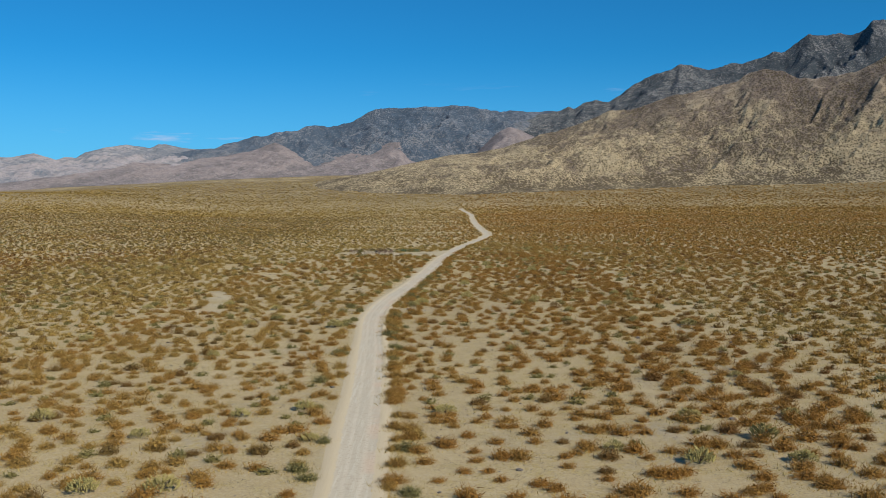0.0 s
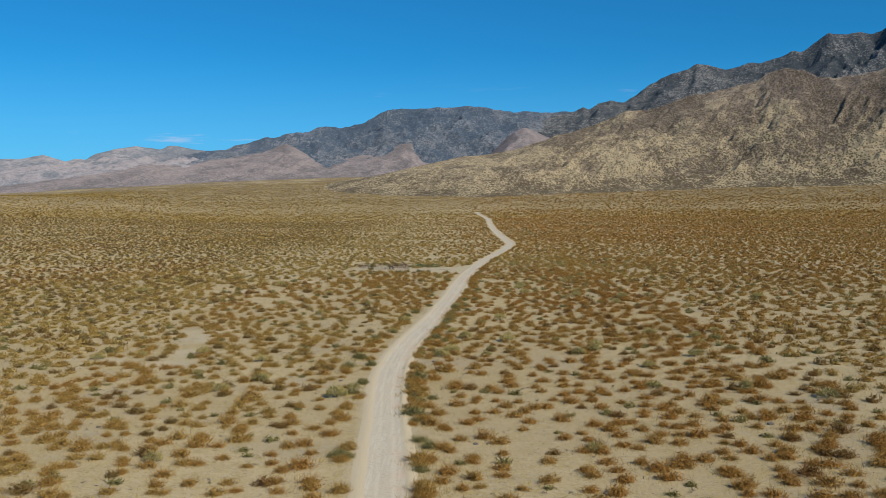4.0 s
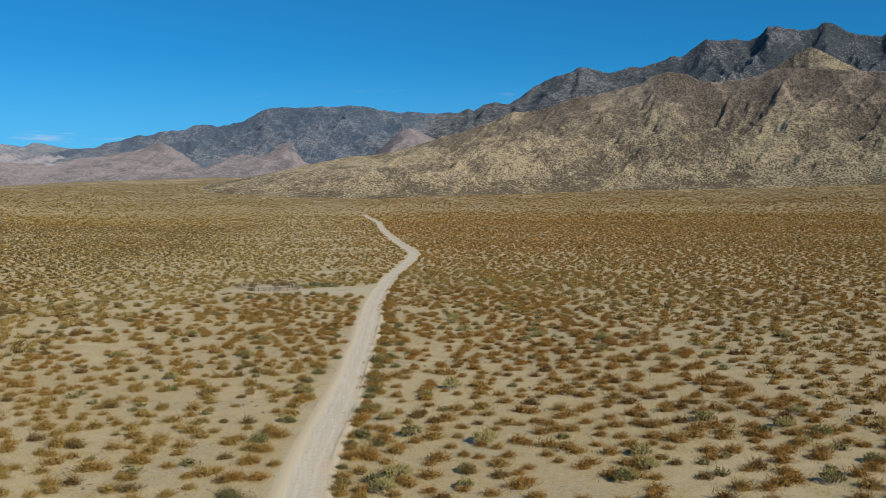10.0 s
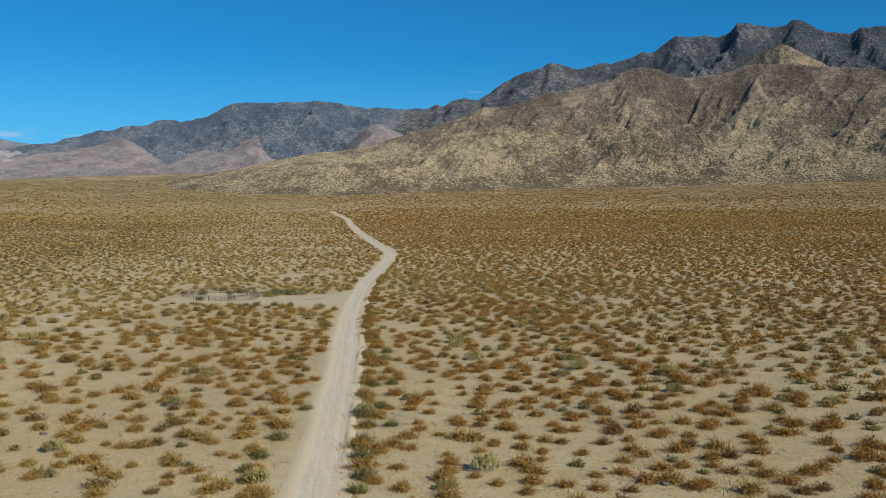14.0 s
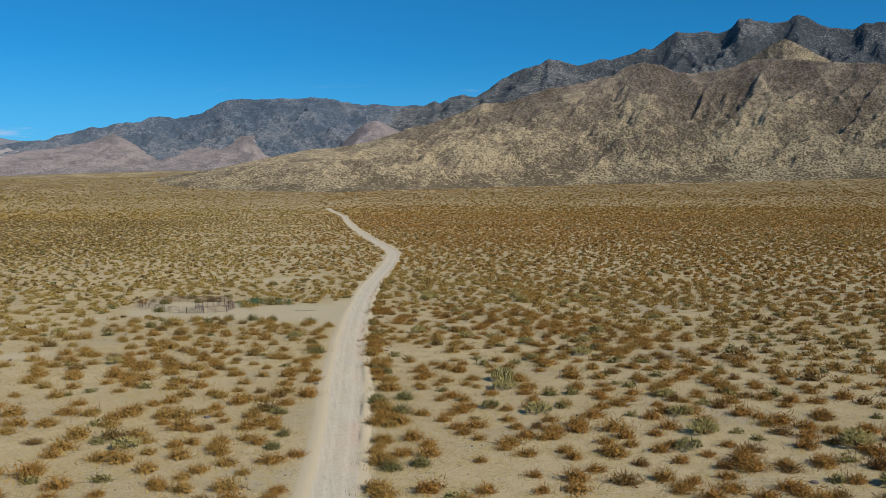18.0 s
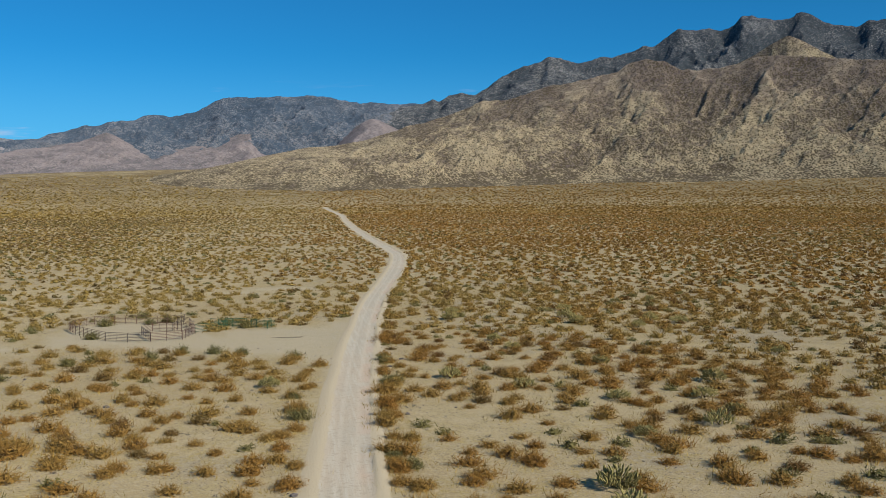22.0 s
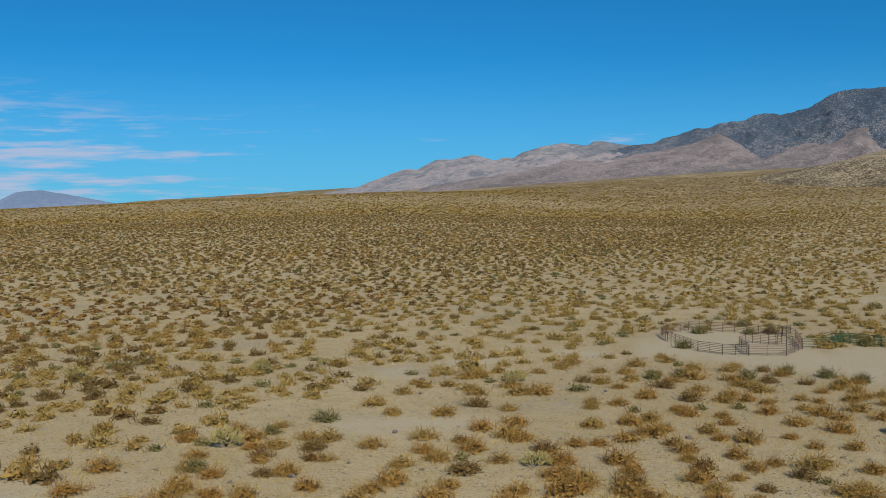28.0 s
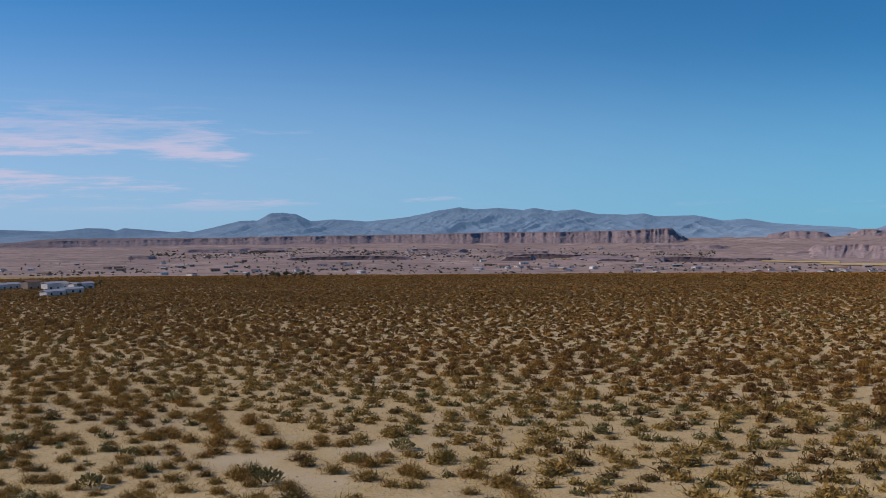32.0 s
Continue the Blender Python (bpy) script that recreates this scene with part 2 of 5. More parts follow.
def make_ground():
    m, n = material("desert_soil", 0.95, 0.1)
    land = n.add("ShaderNodeSeparateColor", Color=attribute(n, "land", "Color"))
    brush, valley, bare = land.outputs[0], land.outputs[1], land.outputs[2]
    big, mid, fine = n.noise(n.place, 0.022, 4), n.noise(n.place, 0.35, 5), n.noise(n.place, 6.0, 3)
    soil = n.mix(n.step(big, 0.35, 0.65), (0.462, 0.350, 0.180), (0.532, 0.414, 0.222))
    soil = n.mix(n.step(mid, 0.45, 0.75), soil, (0.47, 0.365, 0.165))
    soil = n.mix(n.math("MULTIPLY", n.step(n.noise(n.place, 0.055, 3), 0.52, 0.68), 0.7), soil, (0.400, 0.335, 0.225))
    straw = n.math("MULTIPLY", n.step(n.noise(n.place, 0.9, 4, 0.7), 0.49, 0.58), n.step(n.noise(n.place, 0.11, 3), 0.40, 0.58))
    soil = n.mix(n.math("MULTIPLY", straw, 0.8), soil, (0.46, 0.345, 0.130))
    soil = n.mix(n.math("MULTIPLY", n.step(fine, 0.50, 0.58), 0.6), soil, (0.310, 0.235, 0.140))
    soil = n.mix(n.math("MULTIPLY", n.step(n.noise(n.place, 2.4, 3, 0.7), 0.54, 0.60), 0.5), soil, (0.55, 0.46, 0.31))
    grit = n.math("MAXIMUM", n.step(n.voronoi(n.place, 1.7), 0.22, 0.15), n.step(n.voronoi(n.place, 3.1), 0.26, 0.18))
    soil = n.mix(n.math("MULTIPLY", grit, n.math("MULTIPLY", n.step(mid, 0.42, 0.56), 0.85)), soil, (0.125, 0.100, 0.075))
    soil = n.mix(n.math("MULTIPLY", bare, 0.6), soil, (0.52, 0.44, 0.30))
    # far brush, where single shrubs are too small to tell apart
    speck = n.step(n.voronoi(n.place, 0.21), 0.60, 0.42)
    # tone is darkened to include the shade shrubs cast on themselves
    tone = n.mix(n.step(n.noise(n.place, 0.006, 4), 0.40, 0.62), (0.120, 0.074, 0.030), (0.140, 0.098, 0.040))
    patch = n.math("ADD", n.math("MULTIPLY", n.noise(n.place, 0.009, 5, 0.7), 0.55), n.math("MULTIPLY", n.noise(n.place, 0.06, 4, 0.7), 0.45))
    gap = n.math("MULTIPLY", n.step(patch, 0.50, 0.57), 0.62)
    soil = n.mix(n.math("MULTIPLY", brush, n.math("SUBTRACT", n.math("ADD", n.math("MULTIPLY", speck, 0.35), 0.60), gap, clamp=True)), soil, tone)
    # valley floor
    v = n.mix(n.step(n.noise(n.place, 0.004, 6, 0.65), 0.38, 0.62), (0.250, 0.192, 0.178), (0.330, 0.252, 0.228))
    v = n.mix(n.math("MULTIPLY", n.step(n.noise(n.place, 0.011, 6, 0.7), 0.54, 0.62), 0.8), v, (0.420, 0.335, 0.295))
    v = n.mix(n.math("MULTIPLY", n.step(n.noise(n.place, 0.02, 5, 0.7), 0.55, 0.62), 0.7), v, (0.150, 0.115, 0.108))
    v = n.mix(n.math("MULTIPLY", n.step(n.noise(n.place, 0.06, 3), 0.55, 0.66), 0.6), v, (0.110, 0.098, 0.080))
    n.put(n.shader.inputs["Base Color"], n.mix(valley, soil, v))
    bump(n, n.math("ADD", n.math("MULTIPLY", mid, 0.6), n.math("MULTIPLY", fine, 0.45)), 0.7, 0.35)
    n.shader.inputs["Diffuse Roughness"].default_value = 0.2
    return m


def make_road():
    m, n = material("graded_dirt", 0.95, 0.1)
    across = attribute(n, "across")
    along = n.noise(n.place, 0.05, 4)
    rut = n.add("ShaderNodeMapping", Vector=n.place, Scale=(2.2, 0.10, 1.0))
    streak = n.noise(rut.outputs[0], 1.0, 4)
    base = n.mix(n.step(along, 0.42, 0.62), (0.405, 0.355, 0.270), (0.43, 0.360, 0.265))
    base = n.mix(n.math("MULTIPLY", n.step(streak, 0.45, 0.68), 0.55), base, (0.48, 0.435, 0.345))
    wheel = n.step(n.math("ABSOLUTE", n.math("SUBTRACT", n.math("ABSOLUTE", across), 0.42)), 0.20, 0.04)
    base = n.mix(n.math("MULTIPLY", wheel, 0.4), base, (0.50, 0.435, 0.335))
    rosy = n.math("MULTIPLY", n.step(across, 0.15, 0.7), n.step(n.noise(n.place, 0.11, 3), 0.45, 0.6))
    base = n.mix(n.math("MULTIPLY", rosy, 0.55), base, (0.47, 0.345, 0.245))
    base = n.mix(n.math("MULTIPLY", n.step(n.noise(n.place, 2.0, 4, 0.7), 0.53, 0.62), 0.4), base, (0.30, 0.25, 0.18))
    edge = n.step(n.math("ADD", n.math("ABSOLUTE", across), n.math("MULTIPLY", n.noise(n.place, 0.6, 3), 0.3)), 1.08, 1.22)
    base = n.mix(edge, base, (0.440, 0.365, 0.245))
    grit = n.step(n.voronoi(n.place, 3.2), 0.18, 0.08)
    base = n.mix(n.math("MULTIPLY", grit, n.math("MULTIPLY", edge, 0.7)), base, (0.25, 0.20, 0.15))
    n.put(n.shader.inputs["Base Color"], base)
    bump(n, n.math("ADD", n.noise(n.place, 5.0, 3), streak), 0.4, 0.12)
    return m


def make_rock(name, low, high, dark, veg, line, blur, cover_low, cover_high, out_lo, out_hi, dot=0.14, rugged=1.0, haze_glow=0.0):
    """A mountain's ground: one colour low, one high, dark outcrops, and single shrubs dotted over it, thinner or closer
    with the height; far ranges add a blue glow as haze.
    """
    m, n = material(name, 0.95, 0.1)
    rise, gully = attribute(n, "rise"), attribute(n, "gully")
    k = dot / 0.14
    rough = n.noise(n.place, 0.006 * k, 6, 0.62)
    mid = n.noise(n.place, 0.03 * k, 6, 0.7)
    grain = n.noise(n.place, 0.15 * k, 3, 0.7)
    up = n.step(n.math("ADD", rise, n.math("MULTIPLY", n.math("SUBTRACT", n.math("ADD", n.math("MULTIPLY", rough, 0.7), n.math("MULTIPLY", mid, 0.3)), 0.5), 0.9)), line - blur, line + blur)
    base = n.mix(up, low, high)
    base = n.mix(n.math("MULTIPLY", n.step(mid, 0.42, 0.62), 0.55 * rugged), base, (0.66, 0.63, 0.62), "MULTIPLY")
    base = n.mix(n.math("MULTIPLY", n.step(grain, 0.50, 0.40), 0.6 * rugged), base, (1.3, 1.28, 1.25), "MULTIPLY")
    out = n.step(n.math("ADD", n.math("MULTIPLY", rough, 0.5), n.math("ADD", n.math("MULTIPLY", mid, 0.4), n.math("ADD", n.math("MULTIPLY", gully, 0.16), n.math("MULTIPLY", rise, 0.14)))), out_lo, out_hi)
    base = n.mix(n.math("MULTIPLY", out, 0.5), base, dark)
    crack = n.step(n.math("ADD", n.noise(n.place, 0.085 * k, 5, 0.75), n.math("MULTIPLY", gully, 0.08)), 0.56, 0.61)
    base = n.mix(n.math("MULTIPLY", crack, n.math("ADD", 0.25 * rugged, n.math("MULTIPLY", out, 0.5 * rugged))), base, dark)
    cover = n.math("ADD", n.math("ADD", cover_low, n.math("MULTIPLY", up, cover_high - cover_low)),
                   n.math("ADD", n.math("MULTIPLY", n.math("SUBTRACT", rough, 0.5), 0.5), n.math("ADD", n.math("MULTIPLY", n.step(rise, 0.16, 0.0), 0.15), n.math("MULTIPLY", n.math("SUBTRACT", gully, 0.4), 0.18))))
    dots = n.step(n.math("SUBTRACT", n.voronoi(n.place, dot), cover), 0.06, -0.06)
    base = n.mix(n.math("MULTIPLY", dots, 0.9), base, veg)
    n.put(n.shader.inputs["Base Color"], base)
    # even blue emission stands in for haze in front of the range
    if haze_glow:
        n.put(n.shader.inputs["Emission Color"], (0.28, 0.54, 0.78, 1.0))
        n.shader.inputs["Emission Strength"].default_value = haze_glow
    bump(n, n.math("ADD", n.math("MULTIPLY", mid, 0.6), n.math("MULTIPLY", grain, 0.5)), 0.8 * max(rugged, 0.15), 8.0 / k)
    return m


def make_leaf(name, dry, fresh, dark, rough=0.8, tip=None, dry_tip=None, through_light=0.17):
    """Twigs and small leaves; the shrub's own tone runs from dry to fresh."""
    m, n = material(name, rough, 0.15)
    info = n.add("ShaderNodeObjectInfo").outputs["Random"]
    island = n.add("ShaderNodeNewGeometry").outputs["Random Per Island"]
    tone = n.math("ADD", attribute(n, "tone"), n.math("MULTIPLY", n.math("SUBTRACT", info, 0.5), 0.5), clamp=True)
    base = n.mix(tone, dry, fresh)
    base = n.mix(n.math("MULTIPLY", n.step(island, 0.60, 1.0), 0.8), base, n.mix(tone, dry_tip or tip or tuple(min(1, c * 1.5) for c in dry), tip or tuple(min(1, c * 1.5) for c in dry)))
    base = n.mix(n.math("MULTIPLY", n.step(island, 0.30, 0.0), 0.55), base, dark)
    n.put(n.shader.inputs["Base Color"], base)
    thin = n.add("ShaderNodeBsdfTranslucent", Color=base)
    both = n.add("ShaderNodeMixShader")
    both.inputs[0].default_value = through_light
    n.put(both.inputs[1], n.shader.outputs[0])
    n.put(both.inputs[2], thin.outputs[0])
    n.add("ShaderNodeOutputMaterial", Surface=both).is_active_output = True
    return m


def make_plain(name, colour, rough=0.8, wear=None, scale=4.0, metal=0.0):
    m, n = material(name, rough, 0.3)
    base = n.mix(n.step(n.noise(n.place, scale, 4), 0.4, 0.7), colour, wear or tuple(c * 0.75 for c in colour))
    n.put(n.shader.inputs["Base Color"], base)
    n.shader.inputs["Metallic"].default_value = metal
    return m


SOIL, DIRT = make_ground(), make_road()
HILL = make_rock("tan_hill", (0.405, 0.325, 0.200), (0.325, 0.255, 0.185), (0.112, 0.086, 0.080), (0.090, 0.070, 0.040), 0.58, 0.30, 0.41, 0.37, 0.54, 0.65, 0.17)
# blue of distance haze is mixed into this range's ground and scrub colours
RANGE = make_rock("hazed_far_range", (0.215, 0.215, 0.222), (0.200, 0.210, 0.228), (0.082, 0.104, 0.132), (0.058, 0.086, 0.118), 0.45, 0.2, 0.50, 0.58, 0.55, 0.66, 0.16)
CRAG = make_rock("dark_crag", (0.255, 0.242, 0.225), (0.265, 0.250, 0.240), (0.075, 0.082, 0.090), (0.046, 0.058, 0.066), 0.78, 0.2, 0.60, 0.52, 0.55, 0.66, 0.16)
PINK = make_rock("pinkish_foothill", (0.278, 0.235, 0.222), (0.295, 0.238, 0.212), (0.150, 0.130, 0.130), (0.130, 0.120, 0.118), 0.5, 0.3, 0.30, 0.40, 0.53, 0.66, 0.15)
# outcrop and shrub colours here carry a blue haze tint
PALE = make_rock("pale_range", (0.335, 0.300, 0.295), (0.325, 0.315, 0.312), (0.125, 0.148, 0.172), (0.120, 0.142, 0.162), 0.45, 0.25, 0.26, 0.40, 0.53, 0.64, 0.15)
# haze of the far ranges is painted: blue base colours plus emission
HAZE = make_rock("hazed_distant_range", (0.215, 0.262, 0.350), (0.195, 0.250, 0.335), (0.130, 0.185, 0.270), (0.14, 0.19, 0.28), 0.55, 0.3, 0.1, 0.3, 0.48, 0.66, 0.07, 0.5, 0.04)
HAZE_SOUTH = make_rock("hazed_southern_range", (0.170, 0.250, 0.335), (0.155, 0.238, 0.325), (0.095, 0.172, 0.260), (0.13, 0.19, 0.27), 0.55, 0.3, 0.1, 0.3, 0.48, 0.66, 0.07, 0.5, 0.19)
# cliff shade is put into this dark colour; mesa() keeps the tops lighter
SHADED_BLUFF = make_rock("shaded_bluff_rock", (0.150, 0.112, 0.112), (0.125, 0.095, 0.098), (0.070, 0.055, 0.058), (0.10, 0.08, 0.08), 0.6, 0.2, 0.2, 0.1, 0.55, 0.68, 0.3)
CLAY = make_rock("pale_clay_badland", (0.400, 0.315, 0.290), (0.430, 0.345, 0.310), (0.210, 0.155, 0.150), (0.22, 0.17, 0.16), 0.6, 0.2, 0.2, 0.1, 0.54, 0.66, 0.3)
MESA = make_rock("red_mesa", (0.345, 0.275, 0.275), (0.330, 0.260, 0.258), (0.185, 0.140, 0.150), (0.14, 0.12, 0.12), 0.7, 0.2, 0.25, 0.1, 0.58, 0.72, 0.2, 0.8)
CREOSOTE = make_leaf("creosote_foliage", (0.345, 0.170, 0.036), (0.320, 0.218, 0.060), (0.115, 0.068, 0.024), tip=(0.540, 0.370, 0.110), dry_tip=(0.430, 0.235, 0.055))
BROWN = make_leaf("dark_creosote", (0.205, 0.100, 0.028), (0.170, 0.118, 0.038), (0.070, 0.042, 0.018), tip=(0.300, 0.195, 0.062), dry_tip=(0.270, 0.150, 0.042))
STRAW = make_leaf("dry_grass", (0.47, 0.335, 0.100), (0.49, 0.36, 0.12), (0.33, 0.235, 0.080))
STEM = make_plain("shrub_stem", (0.085, 0.060, 0.040), 0.9, (0.14, 0.11, 0.08), 12.0)
CHOLLA = make_leaf("cholla_green", (0.400, 0.330, 0.125), (0.310, 0.262, 0.092), (0.125, 0.100, 0.042))
GREY = make_leaf("grey_sage", (0.225, 0.185, 0.150), (0.190, 0.170, 0.125), (0.075, 0.065, 0.060))
OLIVE = make_leaf("green_creosote", (0.215, 0.175, 0.055), (0.170, 0.155, 0.058), (0.070, 0.062, 0.026), tip=(0.33, 0.27, 0.10))
STONE = make_plain("dark_stone", (0.13, 0.105, 0.09), 0.9, (0.22, 0.19, 0.16), 5.0)
PIPE_RED = make_plain("rusty_pipe", (0.165, 0.085, 0.058), 0.65, (0.20, 0.12, 0.09), 9.0, 0.3)
PIPE_DARK = make_plain("dark_pipe", (0.055, 0.045, 0.045), 0.6, (0.10, 0.065, 0.05), 9.0, 0.3)
PIPE_GREEN = make_plain("green_pipe", (0.035, 0.120, 0.060), 0.55, (0.05, 0.09, 0.05), 9.0, 0.1)
WHITE = make_plain("white_paint", (0.74, 0.74, 0.72), 0.7, (0.62, 0.60, 0.57), 0.6)
STUCCO = make_plain("tan_stucco", (0.42, 0.35, 0.28), 0.85, (0.36, 0.29, 0.23), 0.4)
ROOF_GREY = make_plain("metal_roof", (0.50, 0.51, 0.53), 0.45, (0.40, 0.40, 0.41), 0.5, 0.2)
ROOF_RED = make_plain("tile_roof", (0.30, 0.16, 0.11), 0.85, (0.22, 0.12, 0.09), 0.6)
GLASS = make_plain("dark_window", (0.03, 0.035, 0.04), 0.15, (0.04, 0.05, 0.06), 0.5)
TREE_GREEN = make_leaf("tree_leaves", (0.095, 0.110, 0.060), (0.075, 0.100, 0.055), (0.040, 0.052, 0.030))
BARK = make_plain("bark", (0.12, 0.09, 0.065), 0.9, (0.08, 0.06, 0.045), 6.0)
FIELD = make_plain("golden_field", (0.50, 0.37, 0.165), 0.95, (0.42, 0.30, 0.14), 0.02)


# ---------------------------------------------------------------- mesh helpers
def mesh_from(name, verts, faces, mats, attrs=(), smooth_faces=False, face_mat=None):
    """A mesh out of numpy arrays: verts (n, 3), faces (m, 3 or 4)."""
    verts, faces = np.asarray(verts, np.float32), np.asarray(faces, np.int32)
    me = bpy.data.meshes.new(name)
    k = faces.shape[1]
    me.vertices.add(len(verts))
    me.vertices.foreach_set("co", verts.ravel())
    me.loops.add(faces.size)
    me.loops.foreach_set("vertex_index", faces.ravel())
    me.polygons.add(len(faces))
    me.polygons.foreach_set("loop_start", np.arange(0, faces.size, k, dtype=np.int32))
    if face_mat is not None:
        me.polygons.foreach_set("material_index", np.asarray(face_mat, np.int32))
    me.polygons.foreach_set("use_smooth", np.full(len(faces), smooth_faces))
    for a, values in attrs:
        values = np.asarray(values, np.float32)
        if values.ndim == 1:
            me.attributes.new(a, "FLOAT", "POINT").data.foreach_set("value", values)
        else:
            full = np.ones((len(values), 4), np.float32)
            full[:, :3] = values
            me.attributes.new(a, "FLOAT_COLOR", "POINT").data.foreach_set("color", full.ravel())
    for m in mats:
        me.materials.append(m)
    me.update(calc_edges=True)
    return me


def grid_faces(rows, cols, closed=False):
    i, j = np.meshgrid(np.arange(rows - 1), np.arange(cols if closed else cols - 1), indexing="ij")
    jn = (j + 1) % cols
    return np.stack([i * cols + j, i * cols + jn, (i + 1) * cols + jn, (i + 1) * cols + j], -1).reshape(-1, 4)


def link_bm(name, bm, mats, parent=None, label=""):
    me = bpy.data.meshes.new(name)
    bm.to_mesh(me)
    bm.free()
    for m in mats if isinstance(mats, (list, tuple)) else [mats]:
        me.materials.append(m)
    ob = new(name, me)
    if parent:
        ob.parent = parent
    return tagged(ob, label) if label else ob


def part(name, bm, mat, parent, label=""):
    return link_bm(name, bm, mat, parent, label)


def part_mesh(name, me, parent, label=""):
    ob = new(name, me)
    ob.parent = parent
    return tagged(ob, label) if label else ob


def box(bm, lo, hi, bevel=0.0):
    vs = [bm.verts.new((x, y, z)) for z in (lo[2], hi[2]) for y in (lo[1], hi[1]) for x in (lo[0], hi[0])]
    fs = [bm.faces.new([vs[i] for i in f]) for f in ((0, 2, 3, 1), (4, 5, 7, 6), (0, 1, 5, 4), (2, 6, 7, 3), (0, 4, 6, 2), (1, 3, 7, 5))]
    if bevel:
        bmesh.ops.bevel(bm, geom=list({e for f in fs for e in f.edges}), offset=bevel, segments=1, affect="EDGES")


def tube(bm, a, b, r, r2=None, sides=6, cap=True):
    """A round bar from a to b."""
    a, b = Vector(a), Vector(b)
    axis = (b - a).normalized()
    u = axis.orthogonal().normalized()
    v = axis.cross(u)
    r2 = r if r2 is None else r2
    rings = []
    for p, q in ((a, r), (b, r2)):
        rings.append([bm.verts.new(p + (u * math.cos(t) + v * math.sin(t)) * q) for t in (2 * math.pi * k / sides for k in range(sides))])
    for k in range(sides):
        n = (k + 1) % sides
        bm.faces.new((rings[0][k], rings[0][n], rings[1][n], rings[1][k]))
    if cap:
        bm.faces.new(rings[0][::-1])
        bm.faces.new(rings[1])


# ---------------------------------------------------------------- the ground
CORRAL = (-37.5, 503.0)


def clearing(x, y):
    """1 where the ground is bare: the road, the yard by the corral, old tracks."""
    x, y = np.asarray(x, float), np.asarray(y, float)
    c = np.where((y > -260) & (y < 1680), smooth(4.6, 3.0, np.abs(x - road_x(y))), 0)
    wob = 3.0 * fbm(x / 9, y / 9, 31, 2)
    c = np.maximum(c, smooth(15.5, 13.0, np.hypot(x - CORRAL[0], (y - CORRAL[1])) + wob))
    low = np.interp(x, (-50, -39, -27, -16, -5, 2), (489, 484.5, 480, 474.5, 465, 460))
    high = np.interp(x, (-50, -36, -20, -7, 3), (496, 493, 500, 506, 511))
    c = np.maximum(c, ((y > low + 0.4 * wob) & (y < high + 0.4 * wob) & (x > -50) & (x < 3)) * 1.0)
    for pts, half in TRACKS:
        for (ax, ay), (bx, by) in zip(pts[:-1], pts[1:]):
            t = np.clip(((x - ax) * (bx - ax) + (y - ay) * (by - ay)) / ((bx - ax) ** 2 + (by - ay) ** 2), 0, 1)
            d = np.hypot(x - ax - t * (bx - ax), y - ay - t * (by - ay)) + wob * 0.3
            c = np.maximum(c, smooth(half + 0.6, half - 0.6, d))
    return c


TRACKS = [([(-70, 300), (-64, 280), (-60.5, 264), (-59, 248), (-67, 250), (-82, 254)], 2.5),
          ([(-50, 492), (-62, 481), (-72, 470), (-78, 456)], 2.4),
          ([(-25, 571), (-16, 579), (-8, 582)], 4.0),
          ([(-84, 398), (-73, 400), (-62, 399)], 2.4),
          ([(-64, 432), (-50, 441), (-41, 446)], 2.2)]

radii = np.concatenate([np.arange(0, 640, 8.0), np.geomspace(640, 4890, 100)])
turns = np.radians(np.arange(0, 360, 0.75))
rr, aa = np.meshgrid(radii, turns, indexing="ij")
gx, gy = -10 + rr * np.sin(aa), 300 + rr * np.cos(aa)
gz = ground_z(gx, gy)
dist = np.hypot(gx - HOME[0], gy - HOME[1])
down = -0.8 * (gx - HOME[0]) - 0.6 * (gy - HOME[1])
brush = 0.8 * smooth(800, 2300, dist) * (1 - smooth(1150, 1500, down))
brush = np.maximum(brush, 0.75 * smooth(-20, 60, -gx - 0.5 * gy) * (gy < 346) * smooth(220, 700, dist) * (1 - smooth(1150, 1500, down)))
valley = smooth(1120, 1420, down + 60 * fbm(gx / 150, gy / 150, 3, 3))
land = np.stack([brush, valley, clearing(gx, gy)], -1).reshape(-1, 3)
me = mesh_from("ground", np.stack([gx, gy, gz], -1).reshape(-1, 3), grid_faces(len(radii), len(turns), True)[:, ::-1], [SOIL], [("land", land)], True)
ground = tagged(new("ground", me), "sandy desert floor with gravel, falling away into a wide valley", "ground", kind="structure")

cols = np.array([-1.95, -1.7, -1.4, -1.2, -1.0, -0.8, -0.55, -0.3, 0, 0.3, 0.55, 0.8, 0.98, 1.06, 1.2, 1.45, 1.75])
crown = np.array([-0.25, 0.05, 0.16, 0.22, 0.08, 0.03, 0.0, 0.03, 0.06, 0.03, 0.0, 0.03, 0.04, 0.16, 0.22, 0.14, -0.25])
ys = np.concatenate([np.arange(-250, 760, 2.5), np.arange(760, 1676, 8.0)])
dx = np.gradient(road_x(ys), ys)
half = 2.1 - 0.1 * smooth(430, 600, ys) + 0.25 * fbm(ys / 25, ys * 0, 7, 2)
nx, ny = 1 / np.hypot(1, dx), -dx / np.hypot(1, dx)
px = road_x(ys)[:, None] + nx[:, None] * half[:, None] * cols
py = ys[:, None] + ny[:, None] * half[:, None] * cols
pz = ground_z(px, py) + crown * np.where(cols > 1, np.clip(0.55 + 1.6 * fbm(ys / 6, ys * 0, 19, 3), 0.0, 1.6)[:, None], 1) + 0.05 * fbm(px / 1.4, py / 1.4, 9, 2) * (np.abs(cols) < 1.5) + np.where(ys > 640, 0.12, 0.03)[:, None]
